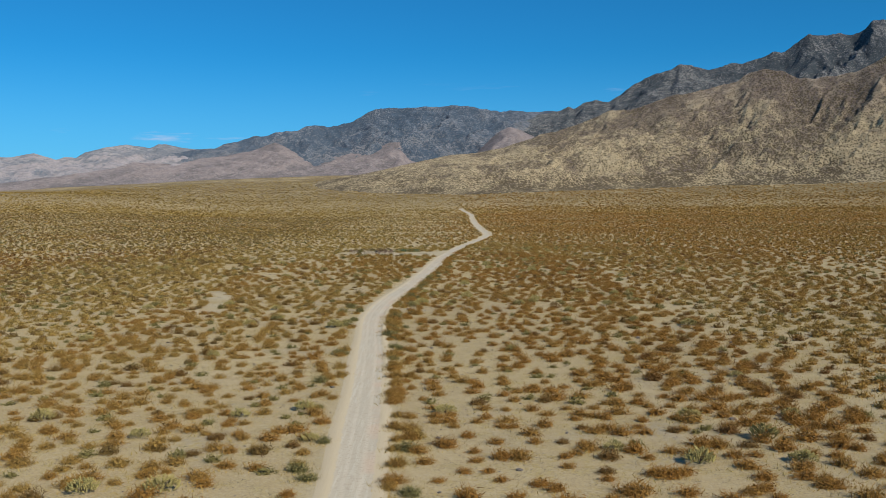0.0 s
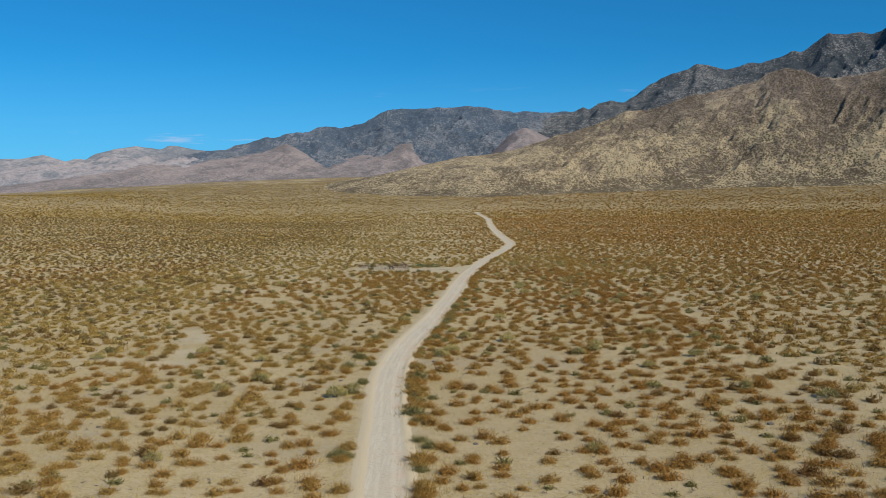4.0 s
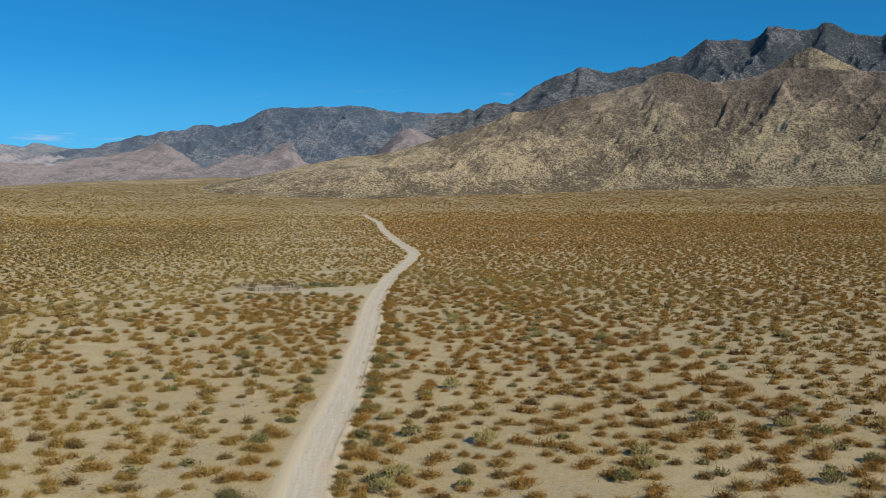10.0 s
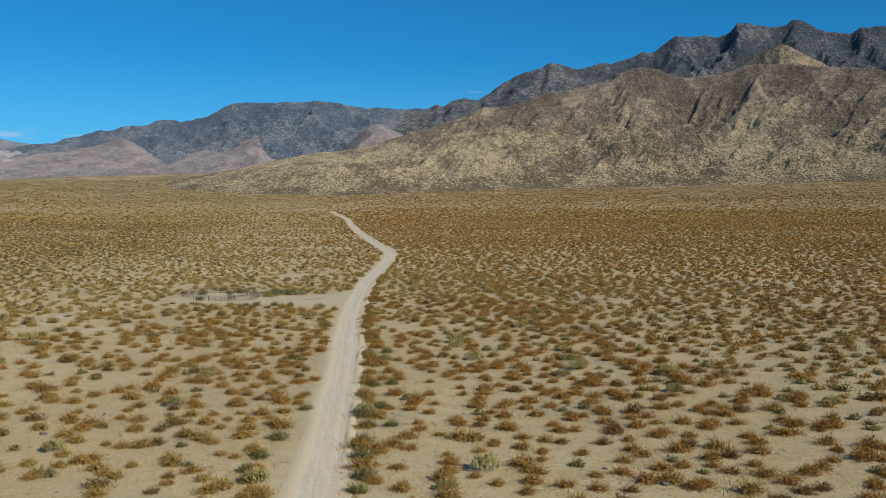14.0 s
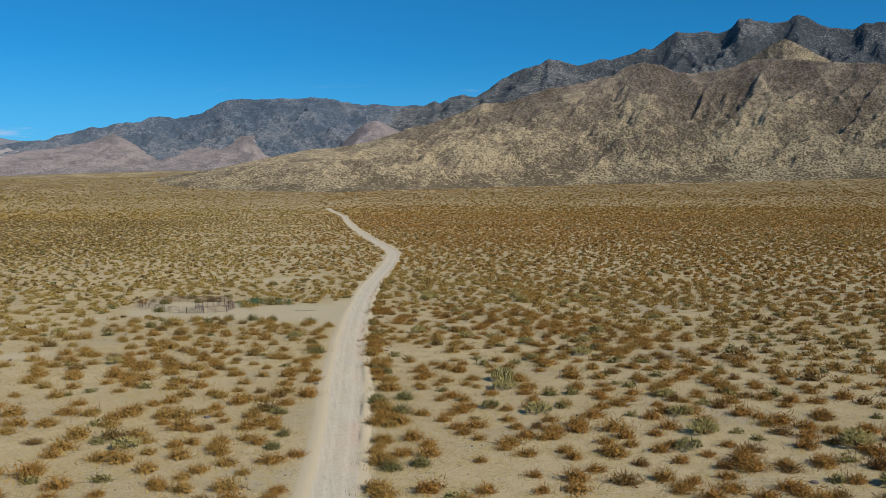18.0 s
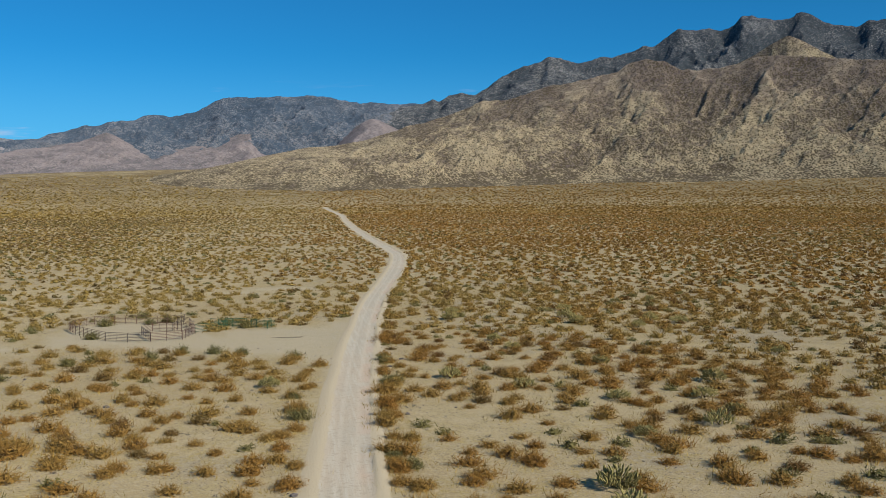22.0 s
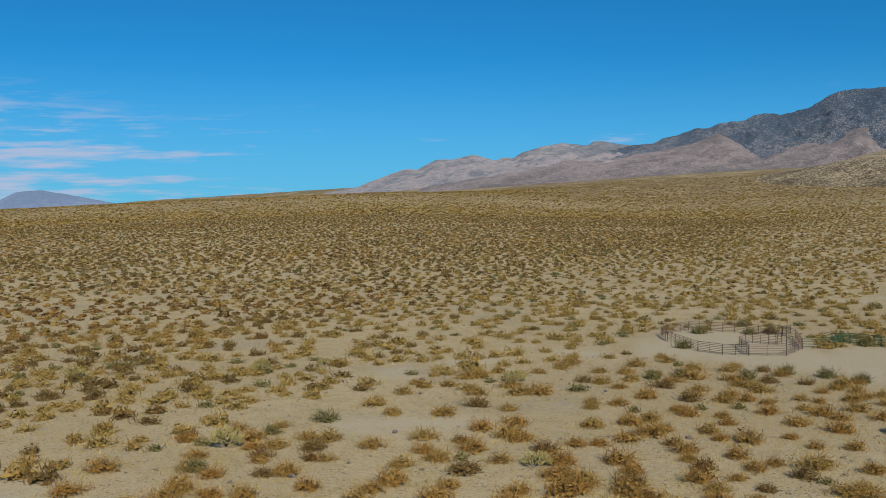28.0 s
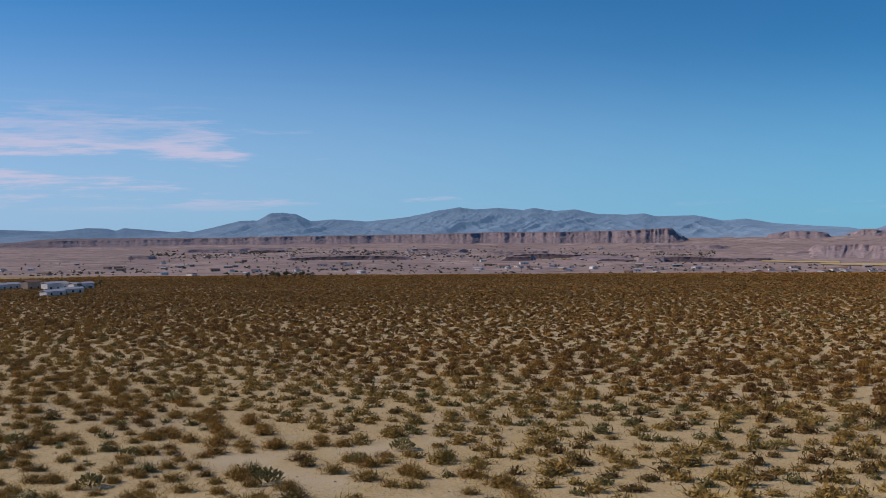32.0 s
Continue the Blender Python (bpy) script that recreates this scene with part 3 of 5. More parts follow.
me = mesh_from("road", np.stack([px, py, pz], -1).reshape(-1, 3), grid_faces(len(ys), len(cols)), [DIRT],
               [("across", np.broadcast_to(cols, px.shape).ravel())], True)
tagged(new("road", me), "pale graded dirt road with worn wheel tracks and low berms", "road", kind="structure")
ys = np.arange(2880, 3060, 6.0)
fx = -392 + 22 * np.sin((ys - 2880) / 45.0)
px = fx[:, None] + np.array([-5.0, -2, 2, 5.0])
py = np.broadcast_to(ys[:, None], px.shape)
me = mesh_from("road", np.stack([px, py, ground_z(px, py) + np.array([-0.5, 0.9, 0.9, -0.5])], -1).reshape(-1, 3), grid_faces(len(ys), 4), [DIRT],
               [("across", np.zeros(px.size))], True)
tagged(new("road_far", me), "pale bend of the dirt road far up the slope", "road", kind="structure")


# ---------------------------------------------------------------- hills and mountains
MIDWAY, LATE = (-12.0, 230.0, 5.5), (-10.3, 279.0, 5.8)


def mountain(name, label, mat, crest, toe, top, back, rows, step, seed, grain=600.0, depth=0.4, jag=0.02, power=1.35, rough=22.0, slant=5.0, full=300.0, eye=(*HOME, 4.66)):
    """A range seen from the fan. crest: (bearing, slope of the line of sight to the ridge) pairs; toe: the foot's distance, or (bearing, distance) pairs."""
    c = np.array(sorted(crest))
    az = np.arange(c[0, 0], c[-1, 0] + step / 2, step)
    high = np.interp(az, c[:, 0], c[:, 1])
    k = max(1, int(0.09 / step))
    high = np.convolve(np.pad(high, k, mode="edge"), np.ones(2 * k + 1) / (2 * k + 1), "valid")
    s = np.concatenate([np.linspace(0, 1, rows), 1 + np.linspace(0.05, 0.35, 6)])
    ss, azz = np.meshgrid(s, az, indexing="ij")
    near = np.interp(azz, *np.array(sorted(toe)).T) if isinstance(toe, list) else np.full(azz.shape, float(toe))
    reach = near + (top - near) * (1 + 0.04 * fbm(azz / 6, ss * 0, seed + 40, 2))
    d = near + (reach - near) * np.minimum(ss, 1) + (back - top) * np.clip(ss - 1, 0, 1) / 0.35
    x, y = from_home(azz, d, eye)
    zero = ground_z(x, y) - 4
    h = np.maximum(eye[2] + high * reach - zero, 3)
    h = 2 + (h - 2) * smooth(0, 1.2, azz - az[0]) * smooth(0, 1.2, az[-1] - azz)
    wide = 4200.0 / grain
    u = azz + slant * ss + 1.1 * fbm(azz / 3, ss * 2, seed + 7, 3)
    v = ss * 1.5 + 0.35 * fbm(azz / 2.5 + 9, ss * 3, seed + 8, 3)
    r = 0.68 * ridged(u * wide / 22, v, seed, 6) + 0.32 * ridged((azz - 0.8 * slant * ss) * wide / 14 + 3.3, v * 1.6, seed + 17, 5)
    r = np.clip((r - 0.42) / 0.50, 0, 1)
    inner = np.clip(1.0 - ss, 0, 1) ** 0.45
    shape = np.clip(ss, 0, 1) ** power * (1 - depth * (1 - r) * 1.5 * inner)
    shape = np.where(ss > 1, 1 - 1.2 * (ss - 1), shape)
    fine = rough * (ridged(u * 0.42, ss * 7, seed + 23, 5) - 0.62) * smooth(0.03, 0.3, ss) * np.clip(1.03 - ss, 0, 1) ** 0.3 * np.minimum(h / 250, 1)
    fine = fine + rough * 0.34 * (ridged(azz * 1.5 + 0.5 * slant * ss, ss * 18, seed + 29, 4) - 0.6) * smooth(0.06, 0.35, ss) * np.clip(1.03 - ss, 0, 1) ** 0.3 * np.minimum(h / 200, 1)
    z = zero + h * shape + fine + h * jag * fbm(azz * 1.7, ss * 5, seed + 11, 6, 0.6) * smooth(0.1, 1.0, ss)
    me = mesh_from(name, np.stack([x, y, z], -1).reshape(-1, 3), grid_faces(len(s), len(az))[:, ::-1], [mat],
                   [("rise", (np.clip(shape, 0, 1) * np.clip(h / full, 0, 1)).ravel()), ("gully", (1 - r).ravel())], True)
    return tagged(new(name, me), label, "mountain", kind="structure")


mountain("front_hill", "tan desert hill with dark rocky outcrops and scattered scrub", HILL,
         [(8.5, 0.044), (5.4, 0.0542), (3.5, 0.0613), (1.6, 0.069), (-0.6, 0.0768), (-2.2, 0.0793), (-3.9, 0.0852), (-5.5, 0.0939), (-7.1, 0.1031), (-8.4, 0.1094), (-9.75, 0.1185), (-10.4, 0.123),
          (-11.7, 0.124), (-12.7, 0.1284), (-14.3, 0.1376), (-16.2, 0.1438), (-18.15, 0.1515), (-18.6, 0.1568), (-19.1, 0.160), (-19.7, 0.1613), (-20.7, 0.1591), (-21.6, 0.1513), (-23.4, 0.1517),
          (-24.7, 0.154), (-25.8, 0.1607), (-26.7, 0.1604), (-28.5, 0.1576), (-30.5, 0.1513), (-31.6, 0.1516), (-34, 0.147), (-38, 0.15), (-42, 0.13)],
         [(8.5, 2350), (4, 2110), (-2, 1960), (-9, 2210), (-17, 2480), (-32, 2560)], 3050, 3600, 170, 0.06, 3,
         grain=520.0, depth=0.19, jag=0.008, power=1.35, rough=46.0, slant=7.0, full=360.0, eye=LATE)
mountain("hill_shoulder", "rounded tan shoulder between the front hill and the dark ridge", HILL,
         [(-23.4, 0.14), (-24.35, 0.1521), (-25.55, 0.162), (-26.43, 0.172), (-27.22, 0.1787), (-27.6, 0.1767), (-28.18, 0.1713), (-28.9, 0.163), (-29.5, 0.1571), (-30.2, 0.149), (-31.5, 0.14)],
         3150, 3700, 3950, 50, 0.06, 9, grain=420.0, depth=0.2, jag=0.006, power=1.0, rough=16.0, full=900.0, eye=LATE)
mountain("foothill_spur", "pinkish tan spur below the dark range", PINK,
         [(-0.9, 0.062), (-1.9, 0.0736), (-2.23, 0.0793), (-3.21, 0.0965), (-3.7, 0.1022), (-4.2, 0.1051), (-4.84, 0.1012), (-5.5, 0.0956), (-6.6, 0.086), (-8, 0.07)],
         3150, 3700, 3950, 50, 0.06, 13, grain=320.0, depth=0.25, jag=0.01, power=1.0, rough=16.0, full=600.0, eye=MIDWAY)
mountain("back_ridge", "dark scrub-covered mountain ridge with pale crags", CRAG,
         [(-3.3, 0.110), (-6.3, 0.1175), (-7.36, 0.1219), (-7.65, 0.1242), (-7.95, 0.1213), (-8.5, 0.1287), (-9.2, 0.1321), (-10.07, 0.1298), (-11.0, 0.140), (-12.0, 0.1512), (-13.0, 0.1589), (-13.7, 0.1604), (-14.2, 0.1654),
          (-15.3, 0.1611), (-15.75, 0.1581), (-17.2, 0.1631), (-17.8, 0.1623), (-18.9, 0.1695), (-19.4, 0.1754), (-20.0, 0.1744), (-21.3, 0.189), (-21.9, 0.187), (-23.7, 0.187), (-24.2, 0.1904), (-24.63, 0.1993),
          (-25.2, 0.1976), (-26.4, 0.1925), (-27.0, 0.194), (-27.7, 0.1991), (-28.3, 0.1951), (-28.9, 0.1869), (-30.45, 0.1823), (-31, 0.1868), (-32.1, 0.1848), (-37, 0.19), (-42, 0.17)],
         3600, 4450, 4640, 110, 0.06, 21, grain=480.0, depth=0.17, jag=0.012, power=0.9, rough=60.0, full=700.0, eye=MIDWAY)
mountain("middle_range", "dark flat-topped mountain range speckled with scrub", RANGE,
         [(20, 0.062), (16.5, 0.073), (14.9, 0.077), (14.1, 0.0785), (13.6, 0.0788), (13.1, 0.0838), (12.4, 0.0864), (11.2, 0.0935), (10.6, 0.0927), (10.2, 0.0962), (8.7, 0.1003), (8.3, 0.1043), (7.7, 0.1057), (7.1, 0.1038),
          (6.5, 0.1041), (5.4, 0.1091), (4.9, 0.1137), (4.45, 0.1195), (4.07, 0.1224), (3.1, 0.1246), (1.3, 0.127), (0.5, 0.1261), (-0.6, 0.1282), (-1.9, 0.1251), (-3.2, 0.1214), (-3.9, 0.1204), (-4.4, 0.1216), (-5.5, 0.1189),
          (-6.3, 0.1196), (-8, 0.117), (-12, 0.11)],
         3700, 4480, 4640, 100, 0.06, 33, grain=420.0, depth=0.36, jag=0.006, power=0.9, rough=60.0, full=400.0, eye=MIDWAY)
mountain("pink_foothills", "bare pinkish foothills below the dark range", PINK,
         [(27, 0.036), (24.3, 0.0455), (22.6, 0.050), (20.6, 0.055), (19.2, 0.0595), (18.4, 0.064), (15.9, 0.0625), (14.5, 0.0693), (13.1, 0.0721), (11.7, 0.0766), (10.8, 0.0824), (10.2, 0.087), (9.6, 0.0829), (8.7, 0.0741), (7.8, 0.0645),
          (7.5, 0.0674), (6.9, 0.0714), (5.7, 0.0774), (4.15, 0.0812), (3.2, 0.0882), (2.6, 0.0884), (2.1, 0.0762), (1.6, 0.0707), (0.3, 0.063), (-1.5, 0.055)],
         3300, 4000, 4300, 90, 0.06, 37, grain=300.0, depth=0.38, jag=0.012, power=1.0, rough=44.0, full=300.0, eye=MIDWAY)
mountain("left_range", "pale grey rocky mountain range", PALE,
         [(36, 0.012), (32.7, 0.031), (30.9, 0.037), (30.3, 0.044), (28.9, 0.053), (28.2, 0.0575), (27.5, 0.057), (26.4, 0.0668), (25.4, 0.067), (24.2, 0.072), (23.0, 0.0665), (22.5, 0.069), (21.9, 0.069), (21.4, 0.0745), (20.4, 0.0795),
          (19.1, 0.0832), (17.8, 0.0803), (17.3, 0.0845), (16.85, 0.0851), (15.9, 0.0815), (14.5, 0.079), (12, 0.075)],
         3600, 4540, 4640, 80, 0.06, 47, grain=360.0, depth=0.34, jag=0.010, power=0.85, rough=40.0)
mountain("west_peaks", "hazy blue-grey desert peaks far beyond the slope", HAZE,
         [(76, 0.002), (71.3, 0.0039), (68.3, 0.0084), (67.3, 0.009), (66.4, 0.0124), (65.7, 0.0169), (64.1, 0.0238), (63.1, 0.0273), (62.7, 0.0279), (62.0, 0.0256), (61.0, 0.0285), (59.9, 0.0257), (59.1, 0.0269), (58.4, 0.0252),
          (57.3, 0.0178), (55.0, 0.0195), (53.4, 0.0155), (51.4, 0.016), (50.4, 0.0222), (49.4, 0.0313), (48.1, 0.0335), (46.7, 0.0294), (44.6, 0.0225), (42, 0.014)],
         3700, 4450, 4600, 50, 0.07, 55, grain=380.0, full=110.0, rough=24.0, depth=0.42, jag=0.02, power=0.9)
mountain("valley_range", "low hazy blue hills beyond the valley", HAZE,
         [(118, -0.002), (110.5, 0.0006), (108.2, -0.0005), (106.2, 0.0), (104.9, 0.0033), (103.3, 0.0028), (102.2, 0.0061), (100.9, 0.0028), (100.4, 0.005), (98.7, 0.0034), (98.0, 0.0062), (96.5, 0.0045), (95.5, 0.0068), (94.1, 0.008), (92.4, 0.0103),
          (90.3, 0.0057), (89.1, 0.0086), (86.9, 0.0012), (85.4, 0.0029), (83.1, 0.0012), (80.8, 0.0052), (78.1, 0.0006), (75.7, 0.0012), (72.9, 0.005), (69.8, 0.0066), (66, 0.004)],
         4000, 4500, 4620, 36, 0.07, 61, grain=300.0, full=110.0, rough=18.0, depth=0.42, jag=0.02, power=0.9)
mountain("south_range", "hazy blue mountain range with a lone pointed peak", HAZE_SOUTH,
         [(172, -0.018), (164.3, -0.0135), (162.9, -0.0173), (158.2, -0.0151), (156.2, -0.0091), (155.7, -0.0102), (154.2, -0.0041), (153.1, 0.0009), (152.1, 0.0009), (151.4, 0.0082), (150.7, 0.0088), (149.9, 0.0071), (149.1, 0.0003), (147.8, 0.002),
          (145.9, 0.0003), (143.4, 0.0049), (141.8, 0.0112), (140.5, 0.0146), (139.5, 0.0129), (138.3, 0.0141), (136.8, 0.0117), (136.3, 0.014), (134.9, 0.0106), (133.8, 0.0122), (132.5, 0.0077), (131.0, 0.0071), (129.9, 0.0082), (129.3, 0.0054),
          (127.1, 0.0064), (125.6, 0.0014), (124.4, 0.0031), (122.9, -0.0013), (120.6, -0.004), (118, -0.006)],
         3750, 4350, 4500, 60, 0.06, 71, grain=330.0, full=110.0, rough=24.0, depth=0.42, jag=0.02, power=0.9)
mountain("farthest_range", "pale mountain range tinted blue by haze on the horizon", HAZE_SOUTH,
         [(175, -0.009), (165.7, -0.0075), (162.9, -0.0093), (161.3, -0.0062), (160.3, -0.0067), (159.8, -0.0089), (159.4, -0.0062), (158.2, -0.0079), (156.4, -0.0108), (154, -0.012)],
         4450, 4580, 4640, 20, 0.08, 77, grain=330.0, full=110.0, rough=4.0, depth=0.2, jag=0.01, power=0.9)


def mesa(name, label, az0, az1, dist, deep, tops, seed, rows=26, step=0.05, foot=230.0, mat=None):
    """A table-land: fluted cliffs over a talus slope, and a flat top."""
    az = np.arange(az0, az1, step)
    s = np.concatenate([np.linspace(0, 1, rows), 1 + np.linspace(0.1, 1, 5)])
    ss, azz = np.meshgrid(s, az, indexing="ij")
    taper = min(1.0, 0.16 * (az1 - az0))
    edge = smooth(0, taper, azz - az0 + 0.5 * fbm(azz * 1.5, ss * 2, seed + 3, 3)) * smooth(0, taper, az1 - azz + 0.5 * fbm(azz * 1.5, ss * 2, seed + 4, 3))
    flute = ridged(azz * 2.4 + 0.8 * fbm(azz, ss, seed + 9, 2), ss * 0.8, seed, 4)
    front = dist + min(120, 0.5 * foot + 20) * fbm(azz / 5, ss * 0, seed + 5, 2) + min(45, 0.5 * foot) * fbm(azz * 1.1, ss * 0, seed + 6, 4) + (1 - flute) * 14 * np.clip(ss, 0, 1)
    d = front - foot * (1 - np.minimum(ss, 1)) + deep * np.clip(ss - 1, 0, 1)
    x, y = from_home(azz, d)
    top = np.interp(azz, *np.array(sorted(tops)).T)
    top = top + 2.0 * fbm(azz / 2.2, azz * 0, seed + 13, 5, 0.6)
    base = ground_z(x, y) - 3
    prof = np.where(ss < 0.75, ss * 0.83, 0.6225 + (np.minimum(ss, 1) - 0.75) * 1.51)
    shape = np.clip(prof * (0.80 + 0.24 * flute), 0, 1) * edge
    shape = np.where(ss >= 1, edge * (1 - 0.08 * (ss - 1)), shape)
    z = base + np.maximum(top - base, 2) * shape + 0.8 * fbm(azz * 9, ss * 9, seed + 2, 2)
    me = mesh_from(name, np.stack([x, y, z], -1).reshape(-1, 3), grid_faces(len(s), len(az))[:, ::-1], [mat or MESA, MESA],
                   [("rise", np.clip(shape, 0, 1).ravel()), ("gully", (1 - flute).ravel())], True, np.repeat(np.arange(len(s) - 1) >= rows - 1, len(az) - 1))
    return tagged(new(name, me), label, "mesa", kind="structure")


mesa("long_mesa", "long reddish mesa with fluted cliffs", 127.5, 174, 3650, 600, [(174, -78), (166, -78), (163, -62.5), (157, -60.5), (151, -52), (144, -46.5), (138, -36), (134, -33.5), (131, -29), (128.7, -20.5)], 81, foot=130.0)
mesa("west_mesa", "reddish mesa with eroded cliffs", 119.8, 123.4, 3750, 220, [(123.4, -44), (122, -29), (120.6, -31), (119.8, -40)], 85, foot=70.0)
mesa("west_mesa", "low reddish mesa with a shaded cliff", 116.2, 119.4, 3850, 200, [(119.4, -36), (118, -25), (116.2, -34)], 86, foot=70.0)
mesa("butte", "eroded butte of red clay with a fluted front", 114, 121.5, 2750, 260, [(121, -62), (118.5, -56), (116, -60), (114, -68)], 87)
mesa("horizon_mesa", "long low dark mesa on the far plain", 100, 112, 4250, 120, [(112, -30), (106, -27), (100, -29)], 88, foot=40.0, mat=SHADED_BLUFF)
mesa("horizon_butte", "pale flat-topped butte on the far plain", 101, 104.5, 4100, 120, [(104, -20), (102.6, -11), (101.3, -18)], 94, foot=60.0)
mesa("pale_badland", "pale clay badlands with eroded faces", 92, 99.5, 3550, 300, [(99.5, -66), (97, -58), (94, -56), (92, -62)], 89, foot=160.0, mat=CLAY)
mesa("pale_badland", "pale clay badlands with eroded faces", 80, 92.5, 3400, 300, [(92, -64), (88, -56), (84, -60), (80, -62)], 95, foot=120.0, mat=CLAY)
mesa("dark_bluff", "low bluff with a shaded face along a dry wash", 101, 105.6, 2330, 90, [(105.6, -72), (103, -70), (101, -73)], 91, foot=28.0, mat=SHADED_BLUFF)
mesa("dark_bluff", "low bluff with a shaded face along a dry wash", 97.6, 100.6, 2420, 90, [(100.6, -72), (99, -70), (97.6, -74)], 96, foot=28.0, mat=SHADED_BLUFF)
mesa("dark_bluff", "eroded bluff with a shaded face at the edge of the fan", 93.5, 97.0, 2800, 120, [(97, -66), (95, -62), (93.5, -67)], 97, foot=40.0, mat=SHADED_BLUFF)
mesa("south_bluff", "low bluffs with shaded faces along a dry wash", 124, 131, 2250, 90, [(131, -78), (128, -73), (124, -77)], 93, foot=40.0, mat=SHADED_BLUFF)
mesa("south_bluff", "low bluffs with shaded faces along a dry wash", 132.5, 138, 2400, 90, [(138, -78), (135, -74), (132.5, -78)], 98, foot=40.0, mat=SHADED_BLUFF)
mesa("south_bluff", "low bluffs with shaded faces along a dry wash", 143, 151, 2300, 90, [(151, -79), (147, -75), (143, -79)], 99, foot=40.0, mat=SHADED_BLUFF)

wash = np.random.default_rng(19)
for k in range(30):
    az, dd = 88 + 2.4 * k + float(wash.uniform(-2, 2)), float(wash.uniform(2100, 3300))
    wide, tall_ = float(wash.uniform(1.5, 5)), float(wash.uniform(4, 12))
    floor_ = float(ground_z(*from_home(az, dd)))
    mesa("badland_bluff", "eroded reddish badland bluff beside a dry wash", az - wide / 2, az + wide / 2, dd, float(wash.uniform(40, 140)), [(az - wide / 2, floor_ + tall_), (az + wide / 2, floor_ + tall_ * 0.8)],
         200 + 7 * k, rows=16, step=0.07, foot=float(wash.uniform(25, 60)), mat=(SHADED_BLUFF, MESA, CLAY)[k % 3])


# ---------------------------------------------------------------- shrubs
rng = np.random.default_rng(7)


def blades(count, width, length, low=0.0, tall=0.84, up=0.30, lumps=0.22, hollow=0.35):
    """Thin three-cornered twigs and leaves that fill a low uneven dome one unit in radius; returns (3 * count, 3) corners."""
    th = rng.uniform(0, 2 * np.pi, count)
    el = np.arcsin(rng.uniform(low, 1, count))
    r = rng.uniform(hollow, 1, count) ** 0.6
    ph = rng.uniform(0, 6.28, 3)
    lump = 0.86 + lumps * np.sin(th * 2 + ph[0]) * np.cos(el) + lumps * 0.6 * np.sin(th * 3 + ph[1]) + lumps * 0.4 * np.sin(th * 5 + el * 4 + ph[2])
    way = np.stack([np.cos(th) * np.cos(el), np.sin(th) * np.cos(el), np.sin(el)], -1)
    foot = way * (r * lump)[:, None] * (1, 1, tall)
    go = way * 0.6 + (0, 0, up) + rng.normal(0, 0.5, (count, 3))
    go /= np.linalg.norm(go, axis=1, keepdims=True)
    size_ = (length * rng.uniform(0.6, 1.4, count))[:, None]
    a, b = foot - go * size_ * 0.55, foot + go * size_ * 0.45
    side = np.cross(go, rng.normal(0, 1, (count, 3)))
    side /= np.linalg.norm(side, axis=1, keepdims=True) + 1e-9
    w_ = (width * rng.uniform(0.6, 1.4, count))[:, None] * side
    t = np.stack([a, a * 0.4 + b * 0.6 + w_, b], 1) if length < 0.7 else np.stack([a - w_ * 0.5, a + w_ * 0.5, b], 1)
    t[:, :, 2] = np.maximum(t[:, :, 2], 0.01)
    return t.reshape(-1, 3)


def dome(shell, patch, twigs, width, length, tall=0.80):
    """A low round shrub one unit in radius: a shell of small leafy patches under a fringe of thin radial twigs; returns triangle corners."""
    ph = rng.uniform(0, 6.28, 3)

    def ways(count, low):
        th, el = rng.uniform(0, 2 * np.pi, count), np.arcsin(rng.uniform(low, 1, count))
        lump = 0.90 + 0.14 * np.sin(th * 2 + ph[0]) * np.cos(el) + 0.10 * np.sin(th * 3 + ph[1]) + 0.06 * np.sin(th * 5 + el * 4 + ph[2])
        return np.stack([np.cos(th) * np.cos(el), np.sin(th) * np.cos(el), np.sin(el)], -1), lump[:, None]

    way, lump = ways(shell, 0.05)
    mid = way * lump * rng.uniform(0.30, 0.72, (shell, 1))
    u = np.cross(way, rng.normal(0, 1, (shell, 3)))
    u /= np.linalg.norm(u, axis=1, keepdims=True)
    v = np.cross(way, u) + way * rng.normal(0, 0.45, (shell, 1))
    q = patch * rng.uniform(0.6, 1.4, (shell, 1))
    a = np.stack([mid - u * q * 0.6 - v * q * 0.4, mid + u * q * 0.6 - v * q * 0.4, mid + v * q * 0.8], 1)
    way, lump = ways(twigs, 0.0)
    go = way + (0, 0, 0.25) + rng.normal(0, 0.38, (twigs, 3))
    tip = way * lump * rng.uniform(0.55, 1.08, (twigs, 1))
    foot = tip - go * length * rng.uniform(0.6, 1.3, (twigs, 1))
    side = np.cross(go, rng.normal(0, 1, (twigs, 3)))
    side *= width * rng.uniform(0.6, 1.3, (twigs, 1)) / (np.linalg.norm(side, axis=1, keepdims=True) + 1e-9)
    b = np.stack([foot - side * 0.5, foot + side * 0.5, tip], 1)
    t = np.concatenate([a, b]) * (1, 1, tall)
    t[:, :, 2] = np.maximum(t[:, :, 2], 0.01)
    return t.reshape(-1, 3)


def tufts(count, reach, tall, width):
    """Short dry grass round a shrub's foot."""
    th, r = rng.uniform(0, 2 * np.pi, count), reach * np.sqrt(rng.uniform(0.15, 1, count))
    foot = np.stack([np.cos(th) * r, np.sin(th) * r, np.zeros(count)], -1)
    tip = foot + rng.normal(0, 0.12, (count, 3))
    tip[:, 2] = tall * rng.uniform(0.4, 1, count)
    side = np.stack([-np.sin(th + 0.6), np.cos(th + 0.6), np.zeros(count)], -1) * width
    return np.stack([foot - side, foot + side, tip], 1).reshape(-1, 3)


